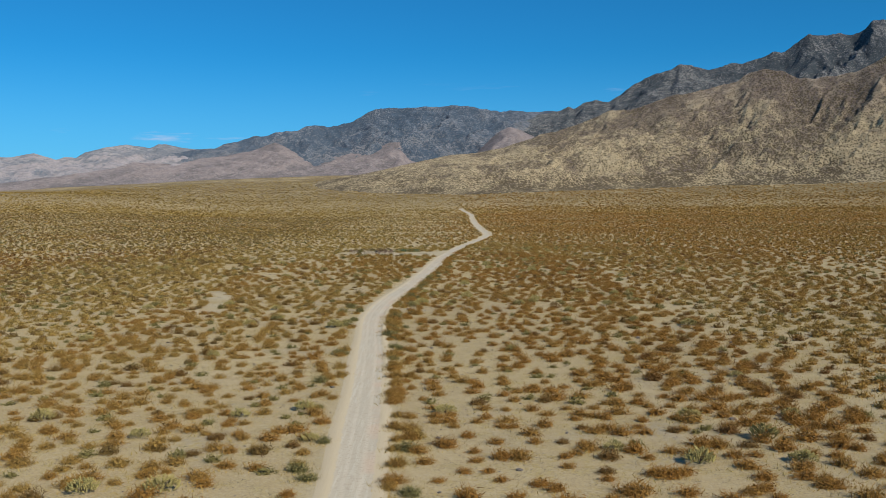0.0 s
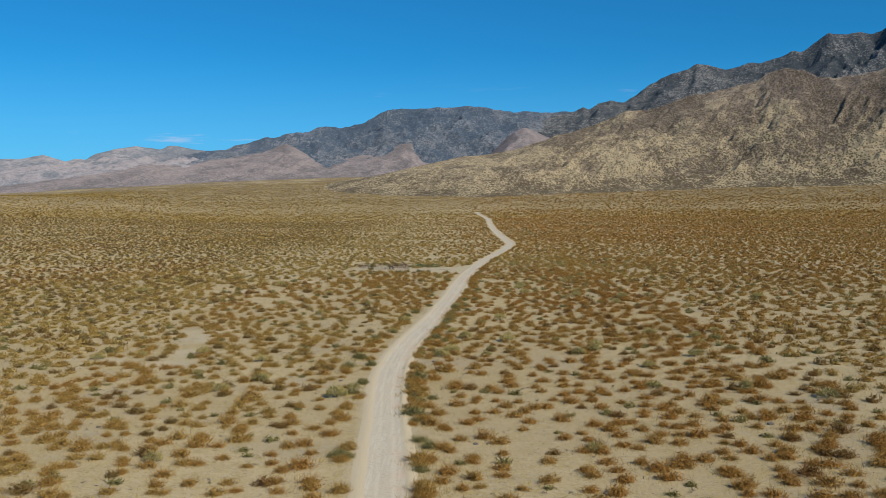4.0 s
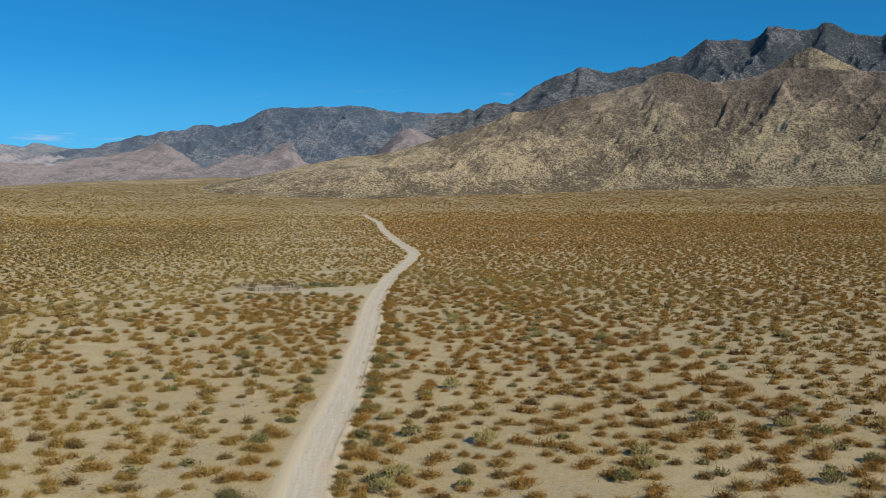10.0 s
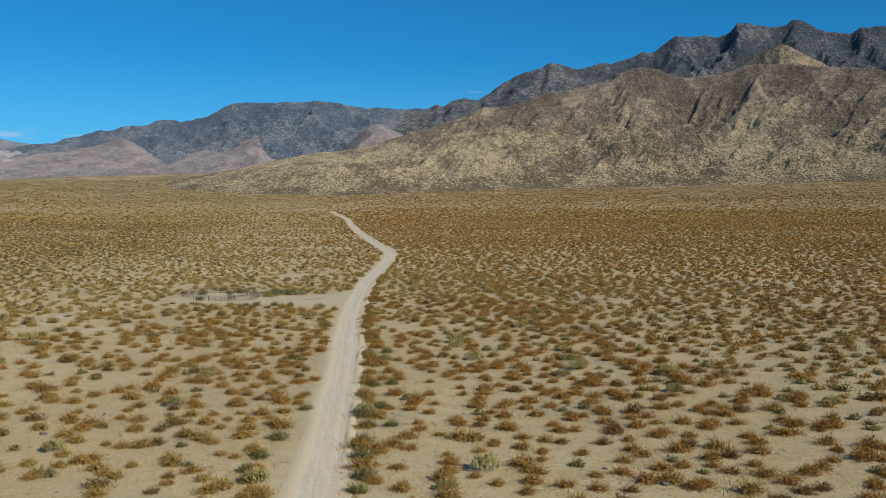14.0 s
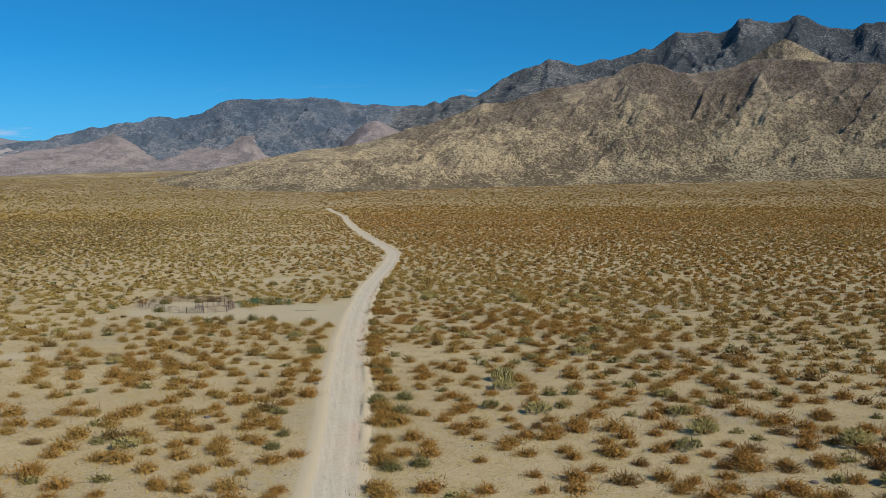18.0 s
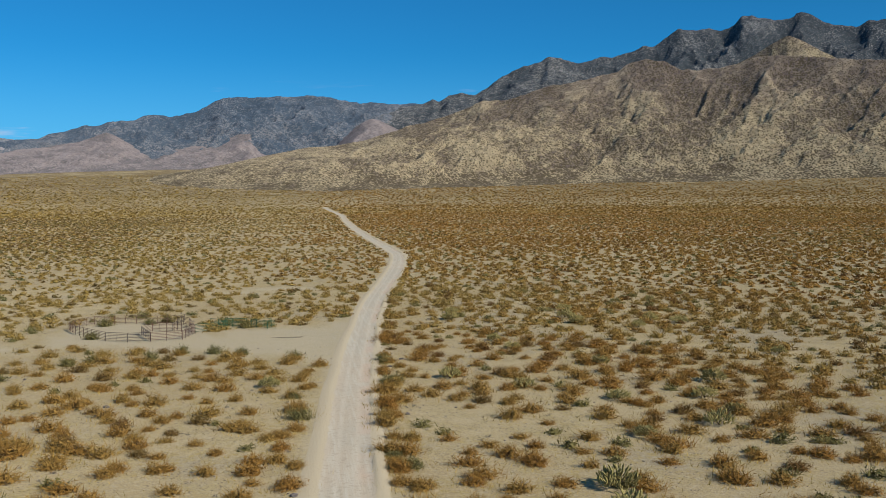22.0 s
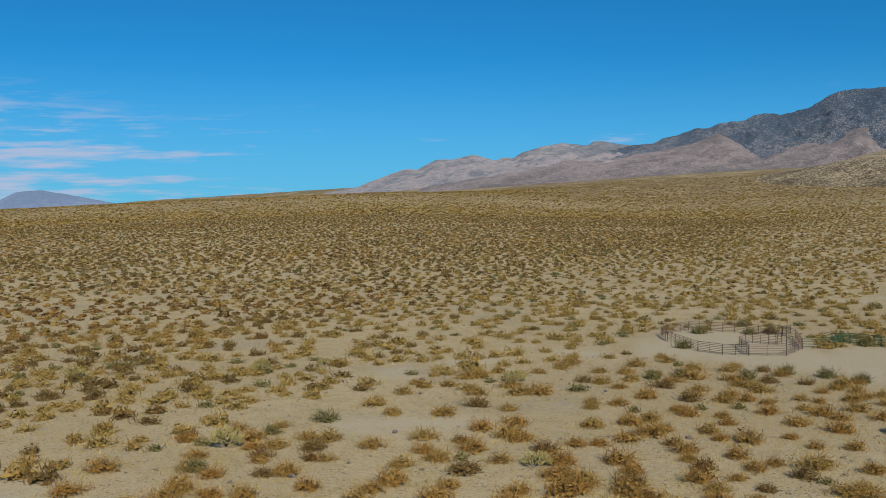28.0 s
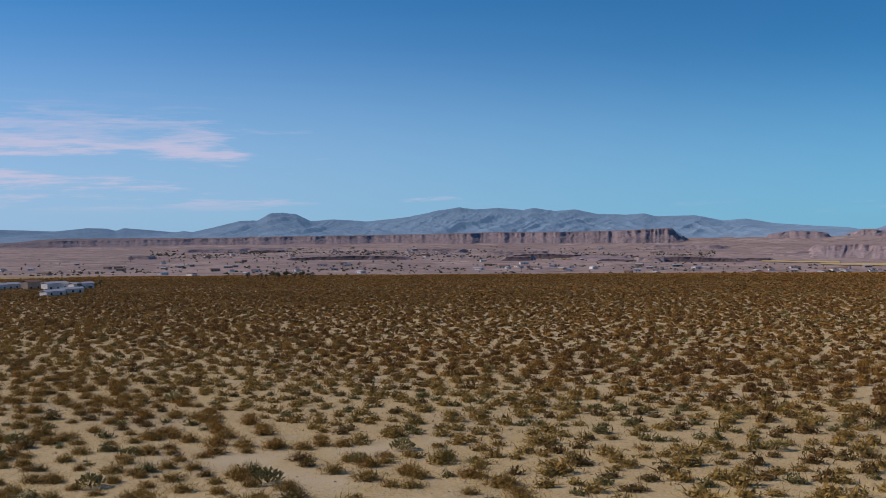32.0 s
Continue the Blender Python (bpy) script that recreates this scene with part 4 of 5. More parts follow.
def stems(count, tall):
    out = []
    for _ in range(count):
        th, lean = rng.uniform(0, 2 * np.pi), rng.uniform(0.2, 0.75)
        tip = np.array([math.cos(th) * lean, math.sin(th) * lean, tall * rng.uniform(0.6, 1)])
        side = np.array([-math.sin(th), math.cos(th), 0]) * 0.016
        out += [-side, side, tip, -side + (0, 0, 0.03), side + (0, 0, 0.03), tip * 0.8 + (0.03, 0.02, 0.05)]
    return np.array(out)


def chunks(count, width, reach, tall):
    """Stubby upright joints, as a cholla or a sage has: three-sided spikes."""
    out = []
    for _ in range(count):
        th, r = rng.uniform(0, 2 * np.pi), reach * math.sqrt(rng.uniform(0, 1))
        z = tall * (1 - 0.55 * (r / reach) ** 2) * rng.uniform(0.25, 0.8)
        foot = np.array([math.cos(th) * r, math.sin(th) * r, z])
        tip = foot + np.array([math.cos(th) * 0.16, math.sin(th) * 0.11, 0.16]) * rng.uniform(0.7, 1.3) + rng.normal(0, 0.06, 3)
        ring = [foot + width * np.array([math.cos(a), math.sin(a), 0]) for a in (0.3, 2.4, 4.5)]
        mid = foot * 0.35 + tip * 0.65
        ring2 = [mid + width * 1.15 * np.array([math.cos(a), math.sin(a), 0]) for a in (0.3, 2.4, 4.5)]
        for k in range(3):
            n_ = (k + 1) % 3
            out += [ring[k], ring[n_], ring2[n_], ring[k], ring2[n_], ring2[k], ring2[k], ring2[n_], tip]
    return np.array(out)


def soup(name, tris, mat, tone=0.5):
    """A mesh of loose triangles."""
    tris = np.asarray(tris)
    return mesh_from(name, tris, np.arange(len(tris)).reshape(-1, 3), [mat], [("tone", np.full(len(tris), tone))])


def spread(name, kinds, x, y, size, tone, mat, label, sink=0.03, lower=1.0):
    """Many shrubs of a few kinds joined into one piece of ground cover."""
    if len(x) == 0:
        return None
    which = rng.integers(0, len(kinds), len(x))
    turn = rng.uniform(0, 2 * np.pi, len(x))
    z = ground_z(x, y) - sink
    tall = rng.uniform(0.8, 1.2, len(x)) * lower
    pieces, tones = [], []
    for k, tri in enumerate(kinds):
        idx = np.where(which == k)[0]
        c, s = np.cos(turn[idx])[:, None], np.sin(turn[idx])[:, None]
        sc = size[idx][:, None]
        v = np.stack([x[idx][:, None] + sc * (tri[:, 0] * c - tri[:, 1] * s), y[idx][:, None] + sc * (tri[:, 0] * s + tri[:, 1] * c),
                      z[idx][:, None] + sc * tall[idx][:, None] * tri[:, 2]], -1)
        pieces.append(v.reshape(-1, 3))
        tones.append(np.repeat(tone[idx], len(tri)))
    v = np.concatenate(pieces)
    me = mesh_from(name, v, np.arange(len(v)).reshape(-1, 3), [mat], [("tone", np.concatenate(tones))])
    return tagged(new(name, me), label, "shrub", kind="stuff")


def seen_from_air(x, y):
    """Ground that the flight ever looks at, with a margin."""
    ahead = (x < np.maximum(0.50 * y, 0.68 * (y - 176)) + 25) & (x > -0.52 * y - 60) & (y > 40)
    a = np.degrees(np.arctan2(-(x - HOME[0]), y - HOME[1]))
    return ahead | ((a > -40) & (a < 172))


def path_dist(x, y):
    return np.hypot(x + 9, y - np.clip(y, 70, 430))


# one shrub or none in each cell of a jittered grid
CELL = 3.7
ix, iy = np.meshgrid(np.arange(-520, 480), np.arange(-262, 900))
ix, iy = ix.ravel(), iy.ravel()
sx = (ix + 0.5 + 0.92 * (lattice(ix, iy, 101) - 0.5)) * CELL
sy = (iy + 0.5 + 0.92 * (lattice(ix, iy, 102) - 0.5)) * CELL
keep = seen_from_air(sx, sy) & (path_dist(sx, sy) < 2900) & (-0.8 * (sx + 10) - 0.6 * (sy - 346) < 1330)
ix, iy, sx, sy = ix[keep], iy[keep], sx[keep], sy[keep]
west = smooth(-50, -140, sx) * smooth(520, 380, sy)
dense = 0.76 + 0.30 * west + 0.46 * fbm(sx / 22, sy / 22, 121, 3) + 0.22 * fbm(sx / 120, sy / 120, 125, 2)
dense = dense + 0.34 * smooth(360, 300, sy) * smooth(-15, -65, sx) + 0.22 * smooth(5, 35, sx) + 0.22 * smooth(-70, -130, sx)
south = smooth(-20, 60, -sx - 0.5 * sy) * (sy < 346)
dense = dense - 0.16 * smooth(-15, -35, sx) * smooth(-150, -110, sx) * smooth(345, 375, sy) * smooth(500, 480, sy) + 0.35 * south + 0.08 * smooth(-60, -48, sx) * smooth(-4, -10, sx) * smooth(395, 415, sy) * smooth(484, 476, sy) + 0.25 * smooth(200, 500, sx)
verge = np.abs(np.abs(sx - road_x(sy)) - 5.4)
dense = np.where((verge < 1.6) & (sy < 700), np.maximum(dense, 0.85), dense)
keep = (lattice(ix, iy, 103) < dense) & (clearing(sx, sy) < 0.25)
ix, iy, sx, sy = ix[keep], iy[keep], sx[keep], sy[keep]
row = np.arange(82, 690, 2.1)                       # a close row along the road's eastern edge
row = row[(lattice((row * 10).astype(int), row * 0, 161) < 0.50)]
sx = np.concatenate([sx, road_x(row) + 3.9 + 0.9 * (lattice((row * 10).astype(int), row * 0, 162) - 0.3)])
sy = np.concatenate([sy, row])
ix, iy = np.concatenate([ix, (row * 10).astype(int)]), np.concatenate([iy, np.full(len(row), 7)])
pd = path_dist(sx, sy)
south = smooth(-20, 60, -sx - 0.5 * sy) * (sy < 346)
west = smooth(-50, -140, sx) * smooth(520, 380, sy)
size = 1.22 + 0.3 * smooth(-15, -35, sx) * smooth(-150, -110, sx) * smooth(345, 375, sy) * smooth(500, 480, sy) + 1.0 * lattice(ix, iy, 104) ** 1.3 + 0.3 * (lattice(ix, iy, 105) > 0.9) + 0.2 * smooth(360, 280, sy) * smooth(-30, -90, sx) + 0.22 * smooth(8, 40, sx) + 0.15 * smooth(-90, -160, sx)
rusty = np.clip(0.48 + 0.10 * smooth(-90, -50, sx) * smooth(0, -10, sx) - 0.5 * south - 0.6 * smooth(-100, -220, sx) * smooth(620, 480, sy) - 0.35 * smooth(350, 250, sy) * smooth(-30, -80, sx) - 0.0050 * np.clip(sx, -70, 70) + 0.5 * fbm(sx / 70, sy / 70, 131, 3) + 0.55 * (lattice(ix, iy, 106) - 0.5), 0, 1)

NEAR = [dome(100, 0.110, 300, 0.036, 0.40, 0.76) for _ in range(8)]
NEAR_FOOT = [tufts(32, 1.45, 0.26, 0.024) for _ in range(5)]
MIDDLE_FOOT = [tufts(10, 1.45, 0.26, 0.045) for _ in range(5)]
NEAR_STEM = [stems(9, 0.5) for _ in range(4)]
MIDDLE = [dome(40, 0.18, 90, 0.070, 0.44, 0.76) for _ in range(8)]
FAR = [dome(12, 0.34, 12, 0.20, 0.5, 0.8) for _ in range(7)]
SPECK = [dome(5, 0.62, 2, 0.4, 0.7, 0.8) for _ in range(7)]
MOTE = [dome(3, 0.9, 0, 0.1, 0.1) for _ in range(7)]

# the shrubs nearest to the road are things of their own
near_road = (np.abs(sx - road_x(sy)) < 30) & (sy > 88) & (sy < 470)
rank = np.where(near_road, np.abs(sx - road_x(sy)) + 0.012 * np.abs(sy - 280), 1e9)
single = np.zeros(len(sx), bool)
single[np.argsort(rank)[:290]] = True

pd = pd - 55 * west * (np.hypot(sx - HOME[0], sy - HOME[1]) < 240) * (pd > 125)
m0, m1, m2, m3, m4 = (pd < 66) & ~single, (pd >= 66) & (pd < 150) & ~single, (pd >= 150) & (pd < 450), (pd >= 450) & (pd < 950), (pd >= 950) & (lattice(ix, iy, 171) < 0.7 - 0.48 * smooth(950, 1450, pd) - 0.12 * smooth(1700, 2200, pd))
green = (lattice(ix, iy, 191) < 0.10 + 0.10 * fbm(sx / 60, sy / 60, 193, 2)) & (pd < 900) & ~single
spread("green_shrubs", MIDDLE, sx[green & (pd < 150)], sy[green & (pd < 150)], 0.85 * size[green & (pd < 150)], rusty[green & (pd < 150)], OLIVE, "olive-green shrubs between the brown creosote")
spread("far_green_shrubs", FAR, sx[green & (pd >= 150)], sy[green & (pd >= 150)], 0.9 * size[green & (pd >= 150)], rusty[green & (pd >= 150)], OLIVE, "distant olive-green shrubs in the brown scrub", lower=0.85)
# mixed-in brown shrubs; the extra western share puts that side's darker light into colour
brown = (lattice(ix, iy, 195) < 0.10 + 0.45 * smooth(-60, -160, sx)) & ~green & ~single
for tier, kinds, name_, label_, low_ in ((m0, NEAR, "near_brown_shrubs", "dark brown dry creosote shrubs on sandy ground", 1.0), (m1, MIDDLE, "brown_shrubs", "dark brown dry shrubs on the open desert", 1.0),
                                         (m2, FAR, "distant_brown_shrubs", "distant dark brown desert scrub", 0.85), (m3, SPECK, "far_brown_shrubs", "far dark brown scrub on the fan", 0.62)):
    spread(name_, kinds, sx[tier & brown], sy[tier & brown], size[tier & brown], rusty[tier & brown], BROWN, label_, lower=low_)
m0, m1, m2, m3 = m0 & ~green & ~brown, m1 & ~green & ~brown, m2 & ~green & ~brown, m3 & ~green & ~brown
spread("near_shrubs", NEAR, sx[m0], sy[m0], size[m0], rusty[m0], CREOSOTE, "rust-brown and olive creosote shrubs on sandy ground")
spread("near_grass", NEAR_FOOT, sx[m0], sy[m0], size[m0], rusty[m0], STRAW, "dry straw-coloured grass round the shrubs")
spread("near_stems", NEAR_STEM, sx[m0], sy[m0], size[m0], rusty[m0], STEM, "dark bare stems of the shrubs")
spread("middle_grass", MIDDLE_FOOT, sx[m1], sy[m1], size[m1], rusty[m1], STRAW, "dry straw-coloured grass between the farther shrubs")
spread("middle_shrubs", MIDDLE, sx[m1], sy[m1], size[m1], rusty[m1], CREOSOTE, "rust-brown creosote shrubs on the open desert")
spread("distant_shrubs", FAR, sx[m2], sy[m2], size[m2], rusty[m2], CREOSOTE, "distant rust-brown desert scrub", lower=0.85)
spread("farthest_shrubs", SPECK, sx[m3], sy[m3], size[m3], np.clip(rusty[m3] + 0.15 * (1 - west[m3]), 0, 1), CREOSOTE, "far brown scrub covering the fan", lower=0.62)
spread("horizon_shrubs", MOTE, sx[m4], sy[m4], size[m4] * (1.25 + 0.5 * smooth(1200, 2200, pd[m4])), np.clip(rusty[m4] + 0.35 * (1 - west[m4]), 0, 1), CREOSOTE, "brown scrub fading up the fan", lower=0.5)


def shrub(name, pieces, label, category, group):
    """A shrub at the world's origin: an empty with its pieces as parts."""
    root = tagged(new(name), label, category, group)
    root.empty_display_size = 0.3
    for piece, me_ in pieces:
        ob = part_mesh(piece, me_, root)
        tagged(ob, kind="stuff")
    return root


def stand(root, x, y, size_, turn, tall=1.0):
    root.matrix_basis = Matrix.LocRotScale((x, y, float(ground_z(x, y)) - 0.03), Euler((0, 0, turn)), (size_, size_, size_ * tall))
    return root


def plant(kinds, xs, ys_, sizes):
    """Sets out copies of the shrubs in kinds; the first ones are the originals."""
    used = set()
    for i, (x, y, q) in enumerate(zip(xs, ys_, sizes)):
        k = int(rng.integers(0, len(kinds)))
        ob = kinds[k] if k not in used else copy_thing(kinds[k], Matrix())
        used.add(k)
        stand(ob, float(x), float(y), float(q), float(rng.uniform(0, 6.28)), float(rng.uniform(0.85, 1.2)))
    for k, ob in enumerate(kinds):
        if k not in used:
            for c in list(ob.children):
                bpy.data.objects.remove(c)
            bpy.data.objects.remove(ob)


creosotes = []
for k in range(8):
    warm = k < 5
    creosotes.append(shrub("creosote_bush", [("foliage", soup("foliage", dome(130, 0.105, 520, 0.030, 0.40), CREOSOTE if k < 6 else OLIVE, 0.15 + 0.1 * k)),
                                             ("woody_base", soup("woody_base", stems(12, 0.5), STEM)),
                                             ("dry_grass", soup("dry_grass", tufts(90, 1.45, 0.26, 0.018), STRAW))],
                           "rust-brown creosote bush in dry grass beside the dirt road" if warm else "olive-brown creosote bush with dark stems on sandy soil", "bush", "creosote bushes along the road"))
plant(creosotes, sx[single], sy[single], size[single])

CHOLLAS_LOW = [(-28, 97), (19, 110), (27, 104), (38, 104), (-73, 200), (-19, 133), (-27, 129), (-37, 119), (-53, 129), (-42, 178), (-44, 221), (-39, 229), (-24, 215), (52, 210), (45, 152), (44, 125),
               (37, 114), (31, 125), (12, 180), (0, 130), (30, 238), (-16, 116), (65, 146), (-36, 97), (-18, 308), (1, 302), (35, 384), (32, 365), (45, 357), (54, 336)]
CHOLLAS_UP = [(59, 332), (2, 346), (17, 399), (-31, 348), (-29, 370), (-47, 383), (-42, 325), (6, 308), (-5, 338), (70, 377), (42, 506), (22, 519), (45, 518), (42, 498), (56, 498), (60, 494), (99, 562),
              (60, 530), (24, 471), (23, 480), (19, 441), (38, 431), (28, 432), (33, 455), (-12, 447), (11, 449), (43, 440), (25, 415), (38, 423), (34, 418)]
CHOLLAS_SIDE = [(-113, 400), (-142, 384), (-70, 421), (-88, 466), (-116, 446), (-154, 439), (-139, 406), (-96, 462), (-40, 425), (-94, 458), (-57, 462), (-117, 402), (-110, 310), (-196, 392), (-208, 375),
                (-200, 357), (-109, 283), (-69, 258), (-77, 255), (-43, 250), (-136, 203), (-130, 218), (-57, 260)]
CHOLLAS_ROAD = [(2, 259), (-6, 258), (-3, 277), (6, 272), (-20, 288), (-6, 287), (24, 263), (43, 271), (50, 269), (47, 274), (50, 256), (41, 249), (53, 282), (38, 279), (33, 374), (85, 354), (19, 253), (40, 516), (68, 531), (51, 490), (61, 458), (-8, 253), (1, 253), (23, 257), (46, 266), (-22, 221), (-57, 352), (27, 219), (28, 359), (41, 344), (-52, 237), (42, 219), (16, 393), (12, 382), (17, 378), (20, 508)]
chollas = []
for k in range(6):
    chollas.append(shrub("cholla", [("joints", soup("joints", chunks(170, 0.050, 0.85, 1.05), CHOLLA, 0.2 + 0.12 * k)),
                                    ("woody_base", soup("woody_base", stems(16, 0.85), STEM))],
                         "pale green cholla cactus with stubby upright joints on sandy ground", "cactus", "cholla cacti in the scrub"))
spots = np.array(CHOLLAS_LOW + CHOLLAS_UP + CHOLLAS_SIDE + CHOLLAS_ROAD, float)
plant(chollas, spots[:, 0], spots[:, 1], rng.uniform(1.15, 1.9, len(spots)))

GREENS = [(-38, 471), (-26, 477), (-30, 472), (-21, 476), (-17, 474), (-9, 469), (-18, 505), (-22, 510), (-43, 496), (-41, 469), (-39, 524), (-81, 401), (-84, 393), (-67, 413), (-69, 427), (-67, 434),
          (-50, 247), (-77, 263), (-58, 255), (-101, 316), (-44, 513), (-36, 514), (-33, 516)]
greens = []
for k in range(4):
    greens.append(shrub("green_bush", [("foliage", soup("foliage", dome(90, 0.12, 350, 0.040, 0.36, 1.0), OLIVE, 0.3 + 0.2 * k)),
                                       ("woody_base", soup("woody_base", stems(14, 0.7), STEM))],
                        "olive-green creosote bush with open feathery branches", "bush", "green bushes by the corral"))
spots = np.array(GREENS, float)
plant(greens, spots[:, 0], spots[:, 1], rng.uniform(1.5, 2.2, len(spots)))

# low grey sage between the larger shrubs
gx_, gy_ = rng.uniform(-170, 75, 5200), rng.uniform(80, 560, 5200)
ok = seen_from_air(gx_, gy_) & (clearing(gx_, gy_) < 0.3) & (fbm(gx_ / 45, gy_ / 45, 141, 2) > -0.05 + 0.003 * gx_)
gx_, gy_ = gx_[ok][:2100], gy_[ok][:2100]
SAGE = [dome(6, 0.22, 26, 0.07, 0.5) for _ in range(5)]
spread("grey_sage", SAGE, gx_[60:], gy_[60:], rng.uniform(0.28, 0.62, len(gx_) - 60), rng.uniform(0, 1, len(gx_) - 60), GREY, "low grey sage between the larger shrubs")
sages = [shrub("sage_bush", [("foliage", soup("foliage", dome(20, 0.14, 120, 0.036, 0.45), GREY, 0.3 * k)), ("woody_base", soup("woody_base", stems(6, 0.4), STEM))],
               "low rounded grey sage bush on bare sand", "bush", "grey sage bushes") for k in range(3)]
plant(sages, gx_[:60], gy_[:60], rng.uniform(0.4, 0.7, 60))
tx, ty = rng.uniform(-150, 75, 18000), rng.uniform(75, 540, 18000)
ok = seen_from_air(tx, ty) & (clearing(tx, ty) < 0.5) & (fbm(tx / 16, ty / 16, 143, 2) > -0.08)
TUFT = [tufts(10, 0.8, 0.17, 0.035) for _ in range(5)]
spread("dry_grass", TUFT, tx[ok], ty[ok], rng.uniform(0.5, 1.3, ok.sum()), rng.uniform(0, 1, ok.sum()), STRAW, "scattered tufts of straw-coloured dry grass")


# ---------------------------------------------------------------- stones
def stone_mesh(seed):
    bm = bmesh.new()
    bmesh.ops.create_icosphere(bm, subdivisions=1, radius=0.5)
    for v in bm.verts:
        n_ = noise.noise(v.co * 1.7 + Vector((seed * 3.1, 0, 0)))
        v.co *= 0.85 + 0.5 * n_
        v.co.z *= 0.6
    me_ = bpy.data.meshes.new("stone")
    bm.to_mesh(me_)
    bm.free()
    me_.materials.append(STONE)
    return me_


stone_kinds = [stone_mesh(k) for k in range(6)]
for k in range(120):
    x, y = float(rng.uniform(-75, 60)), float(rng.uniform(90, 470))
    if abs(x - float(road_x(y))) < 4:
        x += 9
    q = float(rng.uniform(0.3, 0.95) if k % 4 else rng.uniform(0.8, 1.3))
    ob = tagged(new("stone", stone_kinds[k % 6]), "dark weathered stone lying on sandy ground", "stone", "stones in the scrub")
    ob.matrix_basis = Matrix.LocRotScale((x, y, float(ground_z(x, y)) + 0.06 * q), Euler((0, 0, float(rng.uniform(0, 6)))), (q, q * float(rng.uniform(0.7, 1.2)), q))
PEBBLE = []
for me_ in stone_kinds[:3]:
    co = np.array([v.co[:] for v in me_.vertices])
    PEBBLE.append(np.concatenate([co[list(p.vertices)] for p in me_.polygons])[:60])
bx, by = rng.uniform(-70, 60, 5000), rng.uniform(85, 480, 5000)
ok = seen_from_air(bx, by) & ((fbm(bx / 14, by / 14, 151, 2) > 0.12) | (np.abs(np.abs(bx - road_x(by)) - 3.9) < 0.9)) & (np.abs(bx - road_x(by)) > 2.8)
spread("gravel", PEBBLE, bx[ok], by[ok], rng.uniform(0.10, 0.32, ok.sum()), rng.uniform(0, 1, ok.sum()), STONE, "loose dark stones scattered on the sand", -0.02)


# ---------------------------------------------------------------- the corral
def corral_panel(a, b, mat, label, tall=1.55, rails=6, group="corral panels"):
    """A pipe panel from a to b: two end posts with rounded corners, a middle upright and level rails."""
    a, b = Vector((*a, float(ground_z(*a)))), Vector((*b, float(ground_z(*b))))
    long_, mid = (b - a).length, (a + b) / 2
    root = tagged(new("corral_panel"), label, "fence panel", group)
    root.empty_display_size = 0.3
    yaw = math.atan2(b.y - a.y, b.x - a.x)
    rise = math.atan2(b.z - a.z, (b.xy - a.xy).length)
    root.matrix_basis = Matrix.Translation(mid) @ Euler((0, -rise, yaw)).to_matrix().to_4x4()
    h = long_ / 2 - 0.04
    posts = 3 if long_ > 2.4 else 2
    for k in range(posts):
        bm = bmesh.new()
        x = -h + 2 * h * k / (posts - 1)
        tube(bm, (x, 0, -0.03), (x, 0, tall), 0.034)
        part("post", bm, mat, root)
    for k in range(rails):
        bm = bmesh.new()
        z = 0.28 + (tall - 0.31) * k / (rails - 1)
        tube(bm, (-h, 0, z), (h, 0, z), 0.030 if k < rails - 1 else 0.036)
        part("rail", bm, mat, root)
    return root


RUST, DARK, GREEN = "rusty red steel pipe corral panel", "dark steel pipe corral panel", "green painted steel pipe corral panel"
FRONT = [(-49.4, 508.2), (-47.0, 502.4), (-43.4, 497.5), (-40.3, 493.1), (-36.4, 491.0), (-32.7, 491.2), (-27.7, 492.3), (-26.3, 499.0)]
BACK = [(-49.4, 508.2), (-48.6, 512.8), (-46.6, 516.3), (-42.9, 516.2), (-38.8, 515.8), (-34.8, 514.4), (-31.0, 514.0), (-28.5, 510.2), (-26.3, 499.0)]
INNER = [(-32.7, 491.2), (-35.4, 499.3), (-34.2, 504.1), (-31.6, 503.0), (-29.0, 502.5), (-26.9, 500.1)]
for line, paints in ((FRONT, "rrrddrrr"), (BACK, "rrrrrrrr"), (INNER, "drrrr"), ([(-30.7, 503.2), (-30.0, 505.4)], "d"), ([(-30.9, 513.6), (-29.9, 515.8)], "d"),
                     ([(-26.4, 500.0), (-22.5, 502.1), (-21.1, 504.9)], "gg"), ([(-24.5, 508.4), (-22.9, 506.8), (-17.9, 506.4), (-14.0, 502.3), (-12.6, 502.9)], "gggg"),
                     ([(-22.9, 506.8), (-20.4, 507.5), (-16.0, 505.3), (-13.3, 505.3)], "ggg")):
    for (ax, ay), (bx, by), paint in zip(line[:-1], line[1:], paints):
        n_ = max(1, round(math.hypot(bx - ax, by - ay) / 3.6))
        for k in range(n_):
            a = (ax + (bx - ax) * k / n_, ay + (by - ay) * k / n_)
            b = (ax + (bx - ax) * (k + 1) / n_, ay + (by - ay) * (k + 1) / n_)
            corral_panel(a, b, {"r": PIPE_RED, "d": PIPE_DARK, "g": PIPE_GREEN}[paint], {"r": RUST, "d": DARK, "g": GREEN}[paint])


# a dead branch lying in the yard
root = tagged(new("dead_branch"), "dry dark dead branches lying on bare sand", "branch")
root.matrix_basis = pose(-10.5, 490.2, float(ground_z(-10.5, 490.2)) + 0.03)
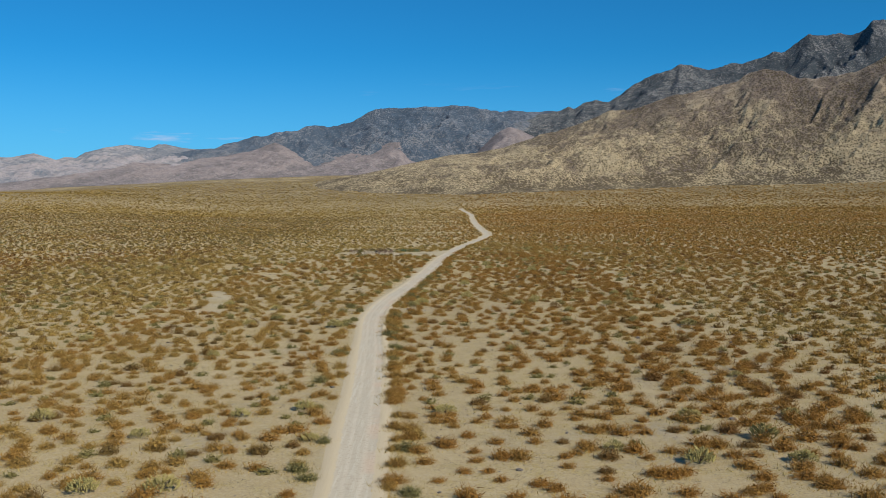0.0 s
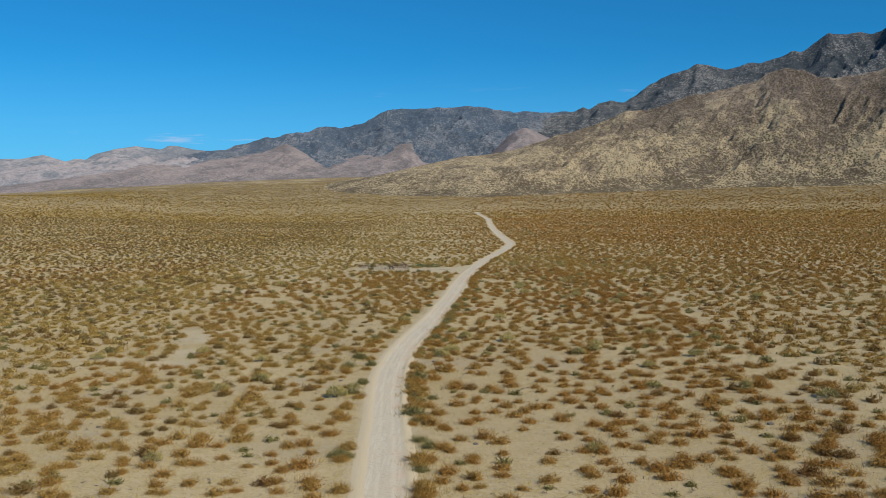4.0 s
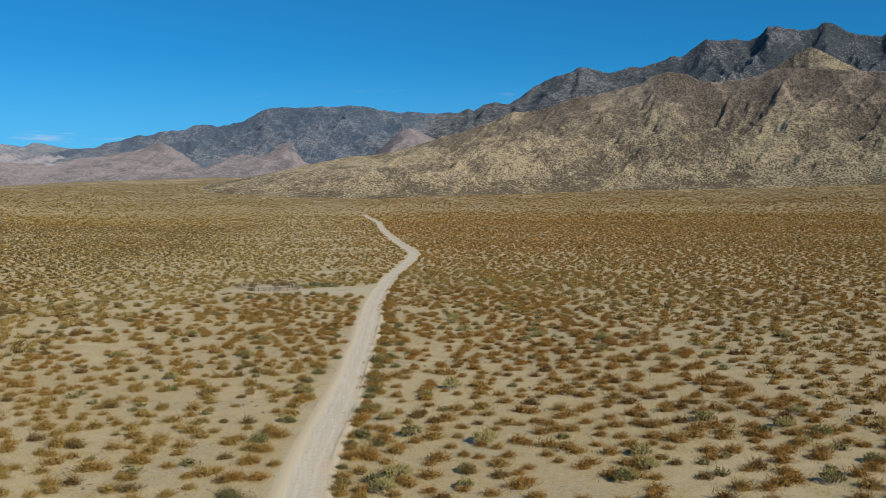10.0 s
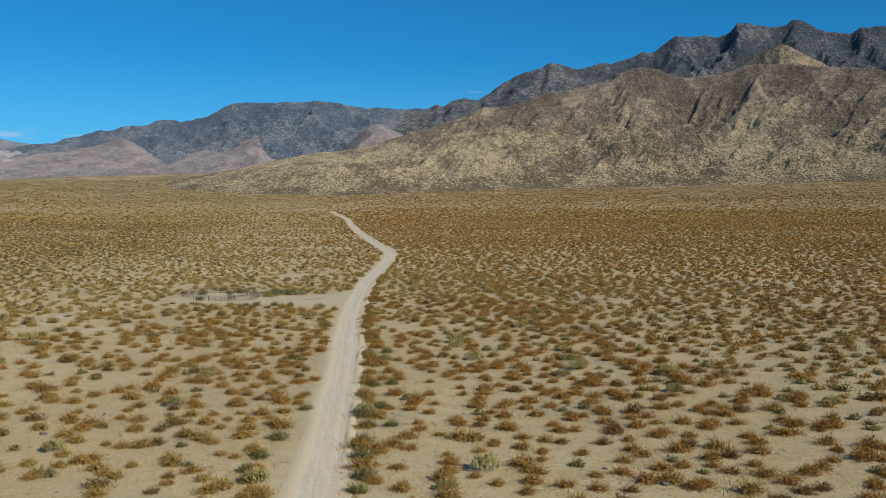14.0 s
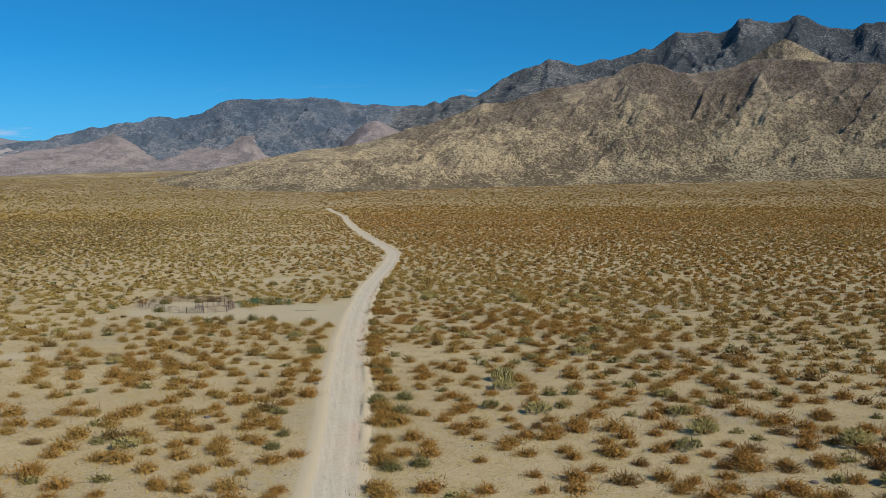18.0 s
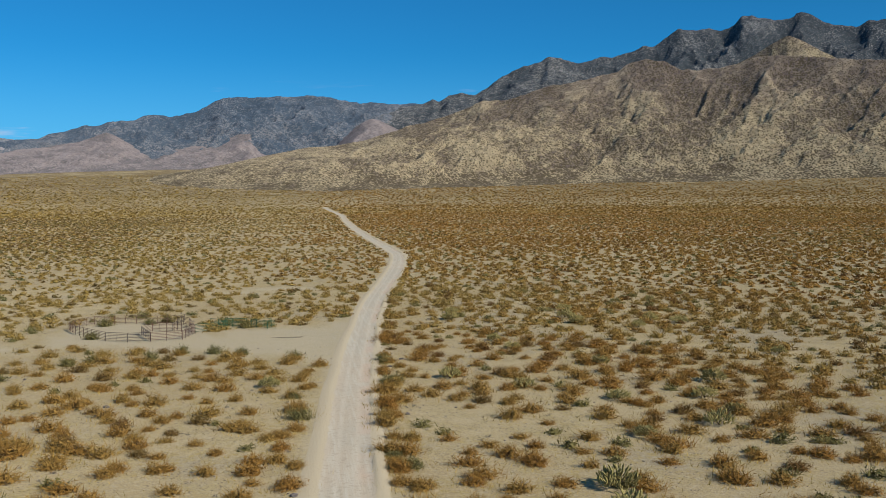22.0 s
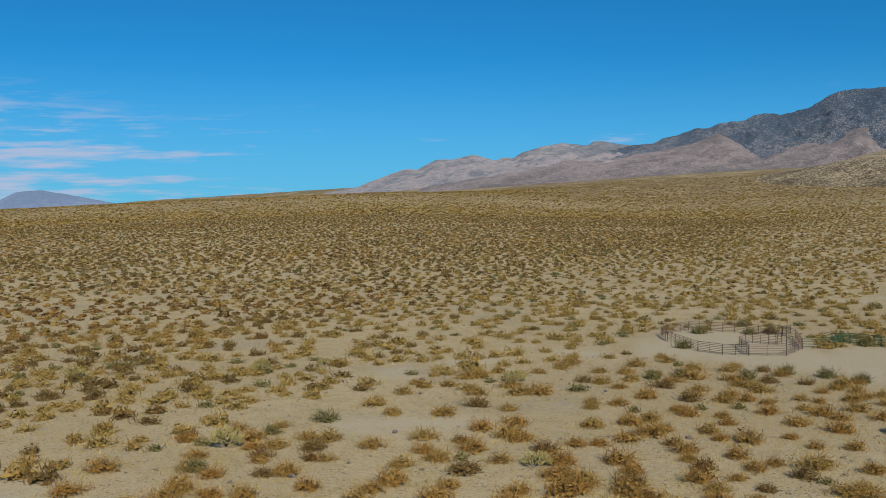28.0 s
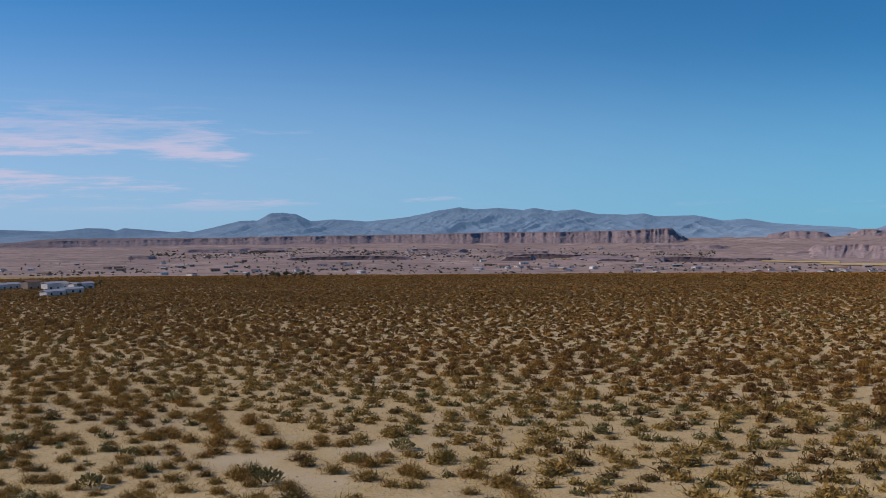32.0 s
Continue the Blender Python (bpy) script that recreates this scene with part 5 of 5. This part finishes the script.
for k in range(9):
    bm = bmesh.new()
    x0 = -2.4 + 0.55 * k
    mid = (x0 + 0.5, float(rng.uniform(-0.3, 0.3)), float(rng.uniform(0.06, 0.22)))
    tube(bm, (x0, float(rng.uniform(-0.3, 0.3)), 0.03), mid, 0.035, 0.025, 5)
    tube(bm, mid, (x0 + 1.0, float(rng.uniform(-0.4, 0.4)), 0.03), 0.025, 0.01, 5)
    part("branch", bm, STEM, root)


# ---------------------------------------------------------------- the farm and the town in the valley
def house(x, y, turn, wide, deep, tall, roof, wall, roof_mat, label, category="house", group="valley houses", ridge=0.28):
    """A low building: walls, a pitched roof, a door and windows."""
    root = tagged(new(category.split()[-1]), label, category, group)
    root.matrix_basis = pose(x, y, float(ground_z(x, y)) - 0.3, 0, 0, turn)
    bm = bmesh.new()
    box(bm, (-wide / 2, -deep / 2, 0), (wide / 2, deep / 2, tall))
    part("wall", bm, wall, root)
    bm = bmesh.new()
    e, top = 0.5, tall + deep * ridge / 2
    pts = [(-wide / 2 - e, -deep / 2 - e, tall), (-wide / 2 - e, 0, top), (-wide / 2 - e, deep / 2 + e, tall)]
    lo = [bm.verts.new(p) for p in pts] + [bm.verts.new((p[0], p[1], p[2] + 0.25)) for p in pts]
    hi = [bm.verts.new((p[0] + wide + 2 * e, p[1], p[2])) for p in pts] + [bm.verts.new((p[0] + wide + 2 * e, p[1], p[2] + 0.25)) for p in pts]
    for f in ((0, 1, 4, 3), (1, 2, 5, 4)):
        bm.faces.new([lo[i] for i in f])
        bm.faces.new([hi[i] for i in f][::-1])
    for i, j in ((0, 1), (1, 2), (4, 3), (5, 4), (2, 5), (3, 0)):
        bm.faces.new([lo[i], hi[i], hi[j], lo[j]])
    bmesh.ops.recalc_face_normals(bm, faces=bm.faces)
    part("roof", bm, roof_mat, root)
    count = max(2, int(wide / 5))
    for k in range(count):
        for side in (-1, 1):
            bm = bmesh.new()
            cx = -wide / 2 + wide * (k + 0.5) / count
            door = k == 0
            box(bm, (cx - 0.7, side * deep / 2 - 0.06, 0.3 if door else 1.1), (cx + 0.7, side * deep / 2 + 0.06, 2.4))
            part("door" if door else "window", bm, GLASS, root)
    return root


def tree(x, y, tall, group="valley trees", label="dark green tree with an uneven crown"):
    """A tapered trunk with limbs and a crown of many small leaf clumps."""
    root = tagged(new("tree"), label, "tree", group)
    root.matrix_basis = pose(x, y, float(ground_z(x, y)) - 0.1, 0, 0, float(rng.uniform(0, 360)))
    bm = bmesh.new()
    tube(bm, (0, 0, 0), (0, 0, tall * 0.5), tall * 0.035, tall * 0.02)
    for k in range(5):
        a = k * 1.26 + 0.4
        tube(bm, (0, 0, tall * (0.28 + 0.04 * k)), (math.cos(a) * tall * 0.22, math.sin(a) * tall * 0.22, tall * (0.55 + 0.05 * k)), tall * 0.016, tall * 0.006, 5)
    part("trunk", bm, BARK, root)
    raw = np.concatenate([blades(60, 0.22, 0.5, -0.6) * tall * float(q) + np.array(c) * tall for q, c in
                          ((0.26, (0.12, 0.05, 0.52)), (0.24, (-0.14, 0.08, 0.5)), (0.22, (0.02, -0.14, 0.58)), (0.2, (0.0, 0.02, 0.72)))])
    part_mesh("crown", soup("crown", raw, TREE_GREEN, float(rng.uniform(0, 1))), root)
    return root


for x, y, turn, wd, dp, tl, wl, rf, lb in (
        (-205, -294, 20, 14, 7, 3.2, WHITE, ROOF_GREY, "long white farm shed with a pale metal roof"),
        (-232, -344, 12, 16, 7, 3.2, WHITE, ROOF_GREY, "white farm shed with an open side and metal roof"),
        (-251, -440, 15, 18, 9, 5.0, WHITE, ROOF_GREY, "large white barn with a metal roof"),
        (-268, -430, 15, 18, 8, 4.5, WHITE, ROOF_GREY, "white farm building among trees"),
        (-227, -480, 15, 26, 9, 4.0, WHITE, ROOF_GREY, "long pale farm building with a metal roof"),
        (-240, -462, 15, 12, 9, 6.0, STUCCO, ROOF_RED, "brown farm house beside the barns")):
    house(x, y, turn, wd, dp, tl, 0, wl, rf, lb, "farm building", "farm buildings")
for x, y, tl in ((-262, -415, 7), (-258, -402, 6), (-283, -430, 8), (-245, -480, 8), (-236, -470, 9), (-275, -418, 6), (-255, -372, 5), (-222, -330, 4)):
    tree(x, y, tl, "farm trees", "dark green tree beside the farm buildings")
for k in range(26):
    tree(-551 + float(rng.normal(0, 26)) * 0.9, -608 - float(rng.normal(0, 12)), float(rng.uniform(6, 10)), "tree grove", "dark green tree in a dense grove")

# houses along the edge of the fan and in the valley, by bearing and distance
kinds = ((WHITE, ROOF_GREY), (STUCCO, ROOF_RED), (STUCCO, ROOF_GREY), (WHITE, ROOF_RED))
for k in range(150):
    if k < 60:
        az, dd = float(rng.uniform(112, 140)), float(rng.normal(1750, 120))
    elif k < 90:
        az, dd = float(rng.uniform(145, 170)), float(rng.normal(2000, 260))
    elif k < 105:
        az, dd = float(rng.uniform(98, 112)), float(rng.normal(1950, 60))
    else:
        az, dd = float(rng.uniform(128, 156)), float(rng.normal(2750, 230))
    x, y = (float(v) for v in from_home(az, dd))
    wl, rf = kinds[int(rng.integers(0, 4))]
    house(x, y, float(rng.uniform(0, 180)), float(rng.uniform(9, 20)), float(rng.uniform(7, 10)), float(rng.uniform(2.8, 4.2)), 0, wl, rf,
          "low pale house on the valley floor" if wl is WHITE else "low tan stucco house on the valley floor")
for k in range(150):
    g_ = k % 3
    az, dd = (float(rng.uniform(114, 140)), float(rng.normal(1780, 120))) if g_ == 0 else (float(rng.uniform(145, 170)), float(rng.normal(2050, 250))) if g_ == 1 else (float(rng.uniform(126, 156)), float(rng.normal(2750, 230)))
    x, y = (float(v) for v in from_home(az, dd))
    tree(x, y, float(rng.uniform(4, 8)))
# woods too far to count
az = np.concatenate([rng.uniform(126, 158, 2600), rng.uniform(112, 168, 900)])
dd = np.concatenate([rng.normal(2680, 220, 2600), rng.normal(1830, 130, 900)])
lot = fbm(az * 0.8, dd / 90, 301, 3) > -0.02
az, dd = az[lot], dd[lot]
x, y = from_home(az, dd)
CLUMP = [blades(9, 0.8, 0.9) for _ in range(4)]
spread("valley_woods", CLUMP, x, y, rng.uniform(1.8, 4.2, len(x)), rng.uniform(0, 1, len(x)), TREE_GREEN, "scattered dark green trees of the valley town")

for az0, az1, d0, d1 in ((113.5, 120.5, 2080, 2230), (119.5, 123.5, 2250, 2330), (128, 135, 2330, 2420)):
    a_, b_ = np.meshgrid(np.linspace(az0, az1, 40), np.linspace(d0, d1, 8), indexing="ij")
    b_ = b_ + 30 * fbm(a_ * 1.3, b_ * 0, 77, 2)
    x, y = from_home(a_, b_)
    me = mesh_from("field", np.stack([x, y, ground_z(x, y) + 1.2], -1).reshape(-1, 3), grid_faces(40, 8), [FIELD])
    tagged(new("field", me), "golden dry grass field on the valley floor", "field", kind="structure")
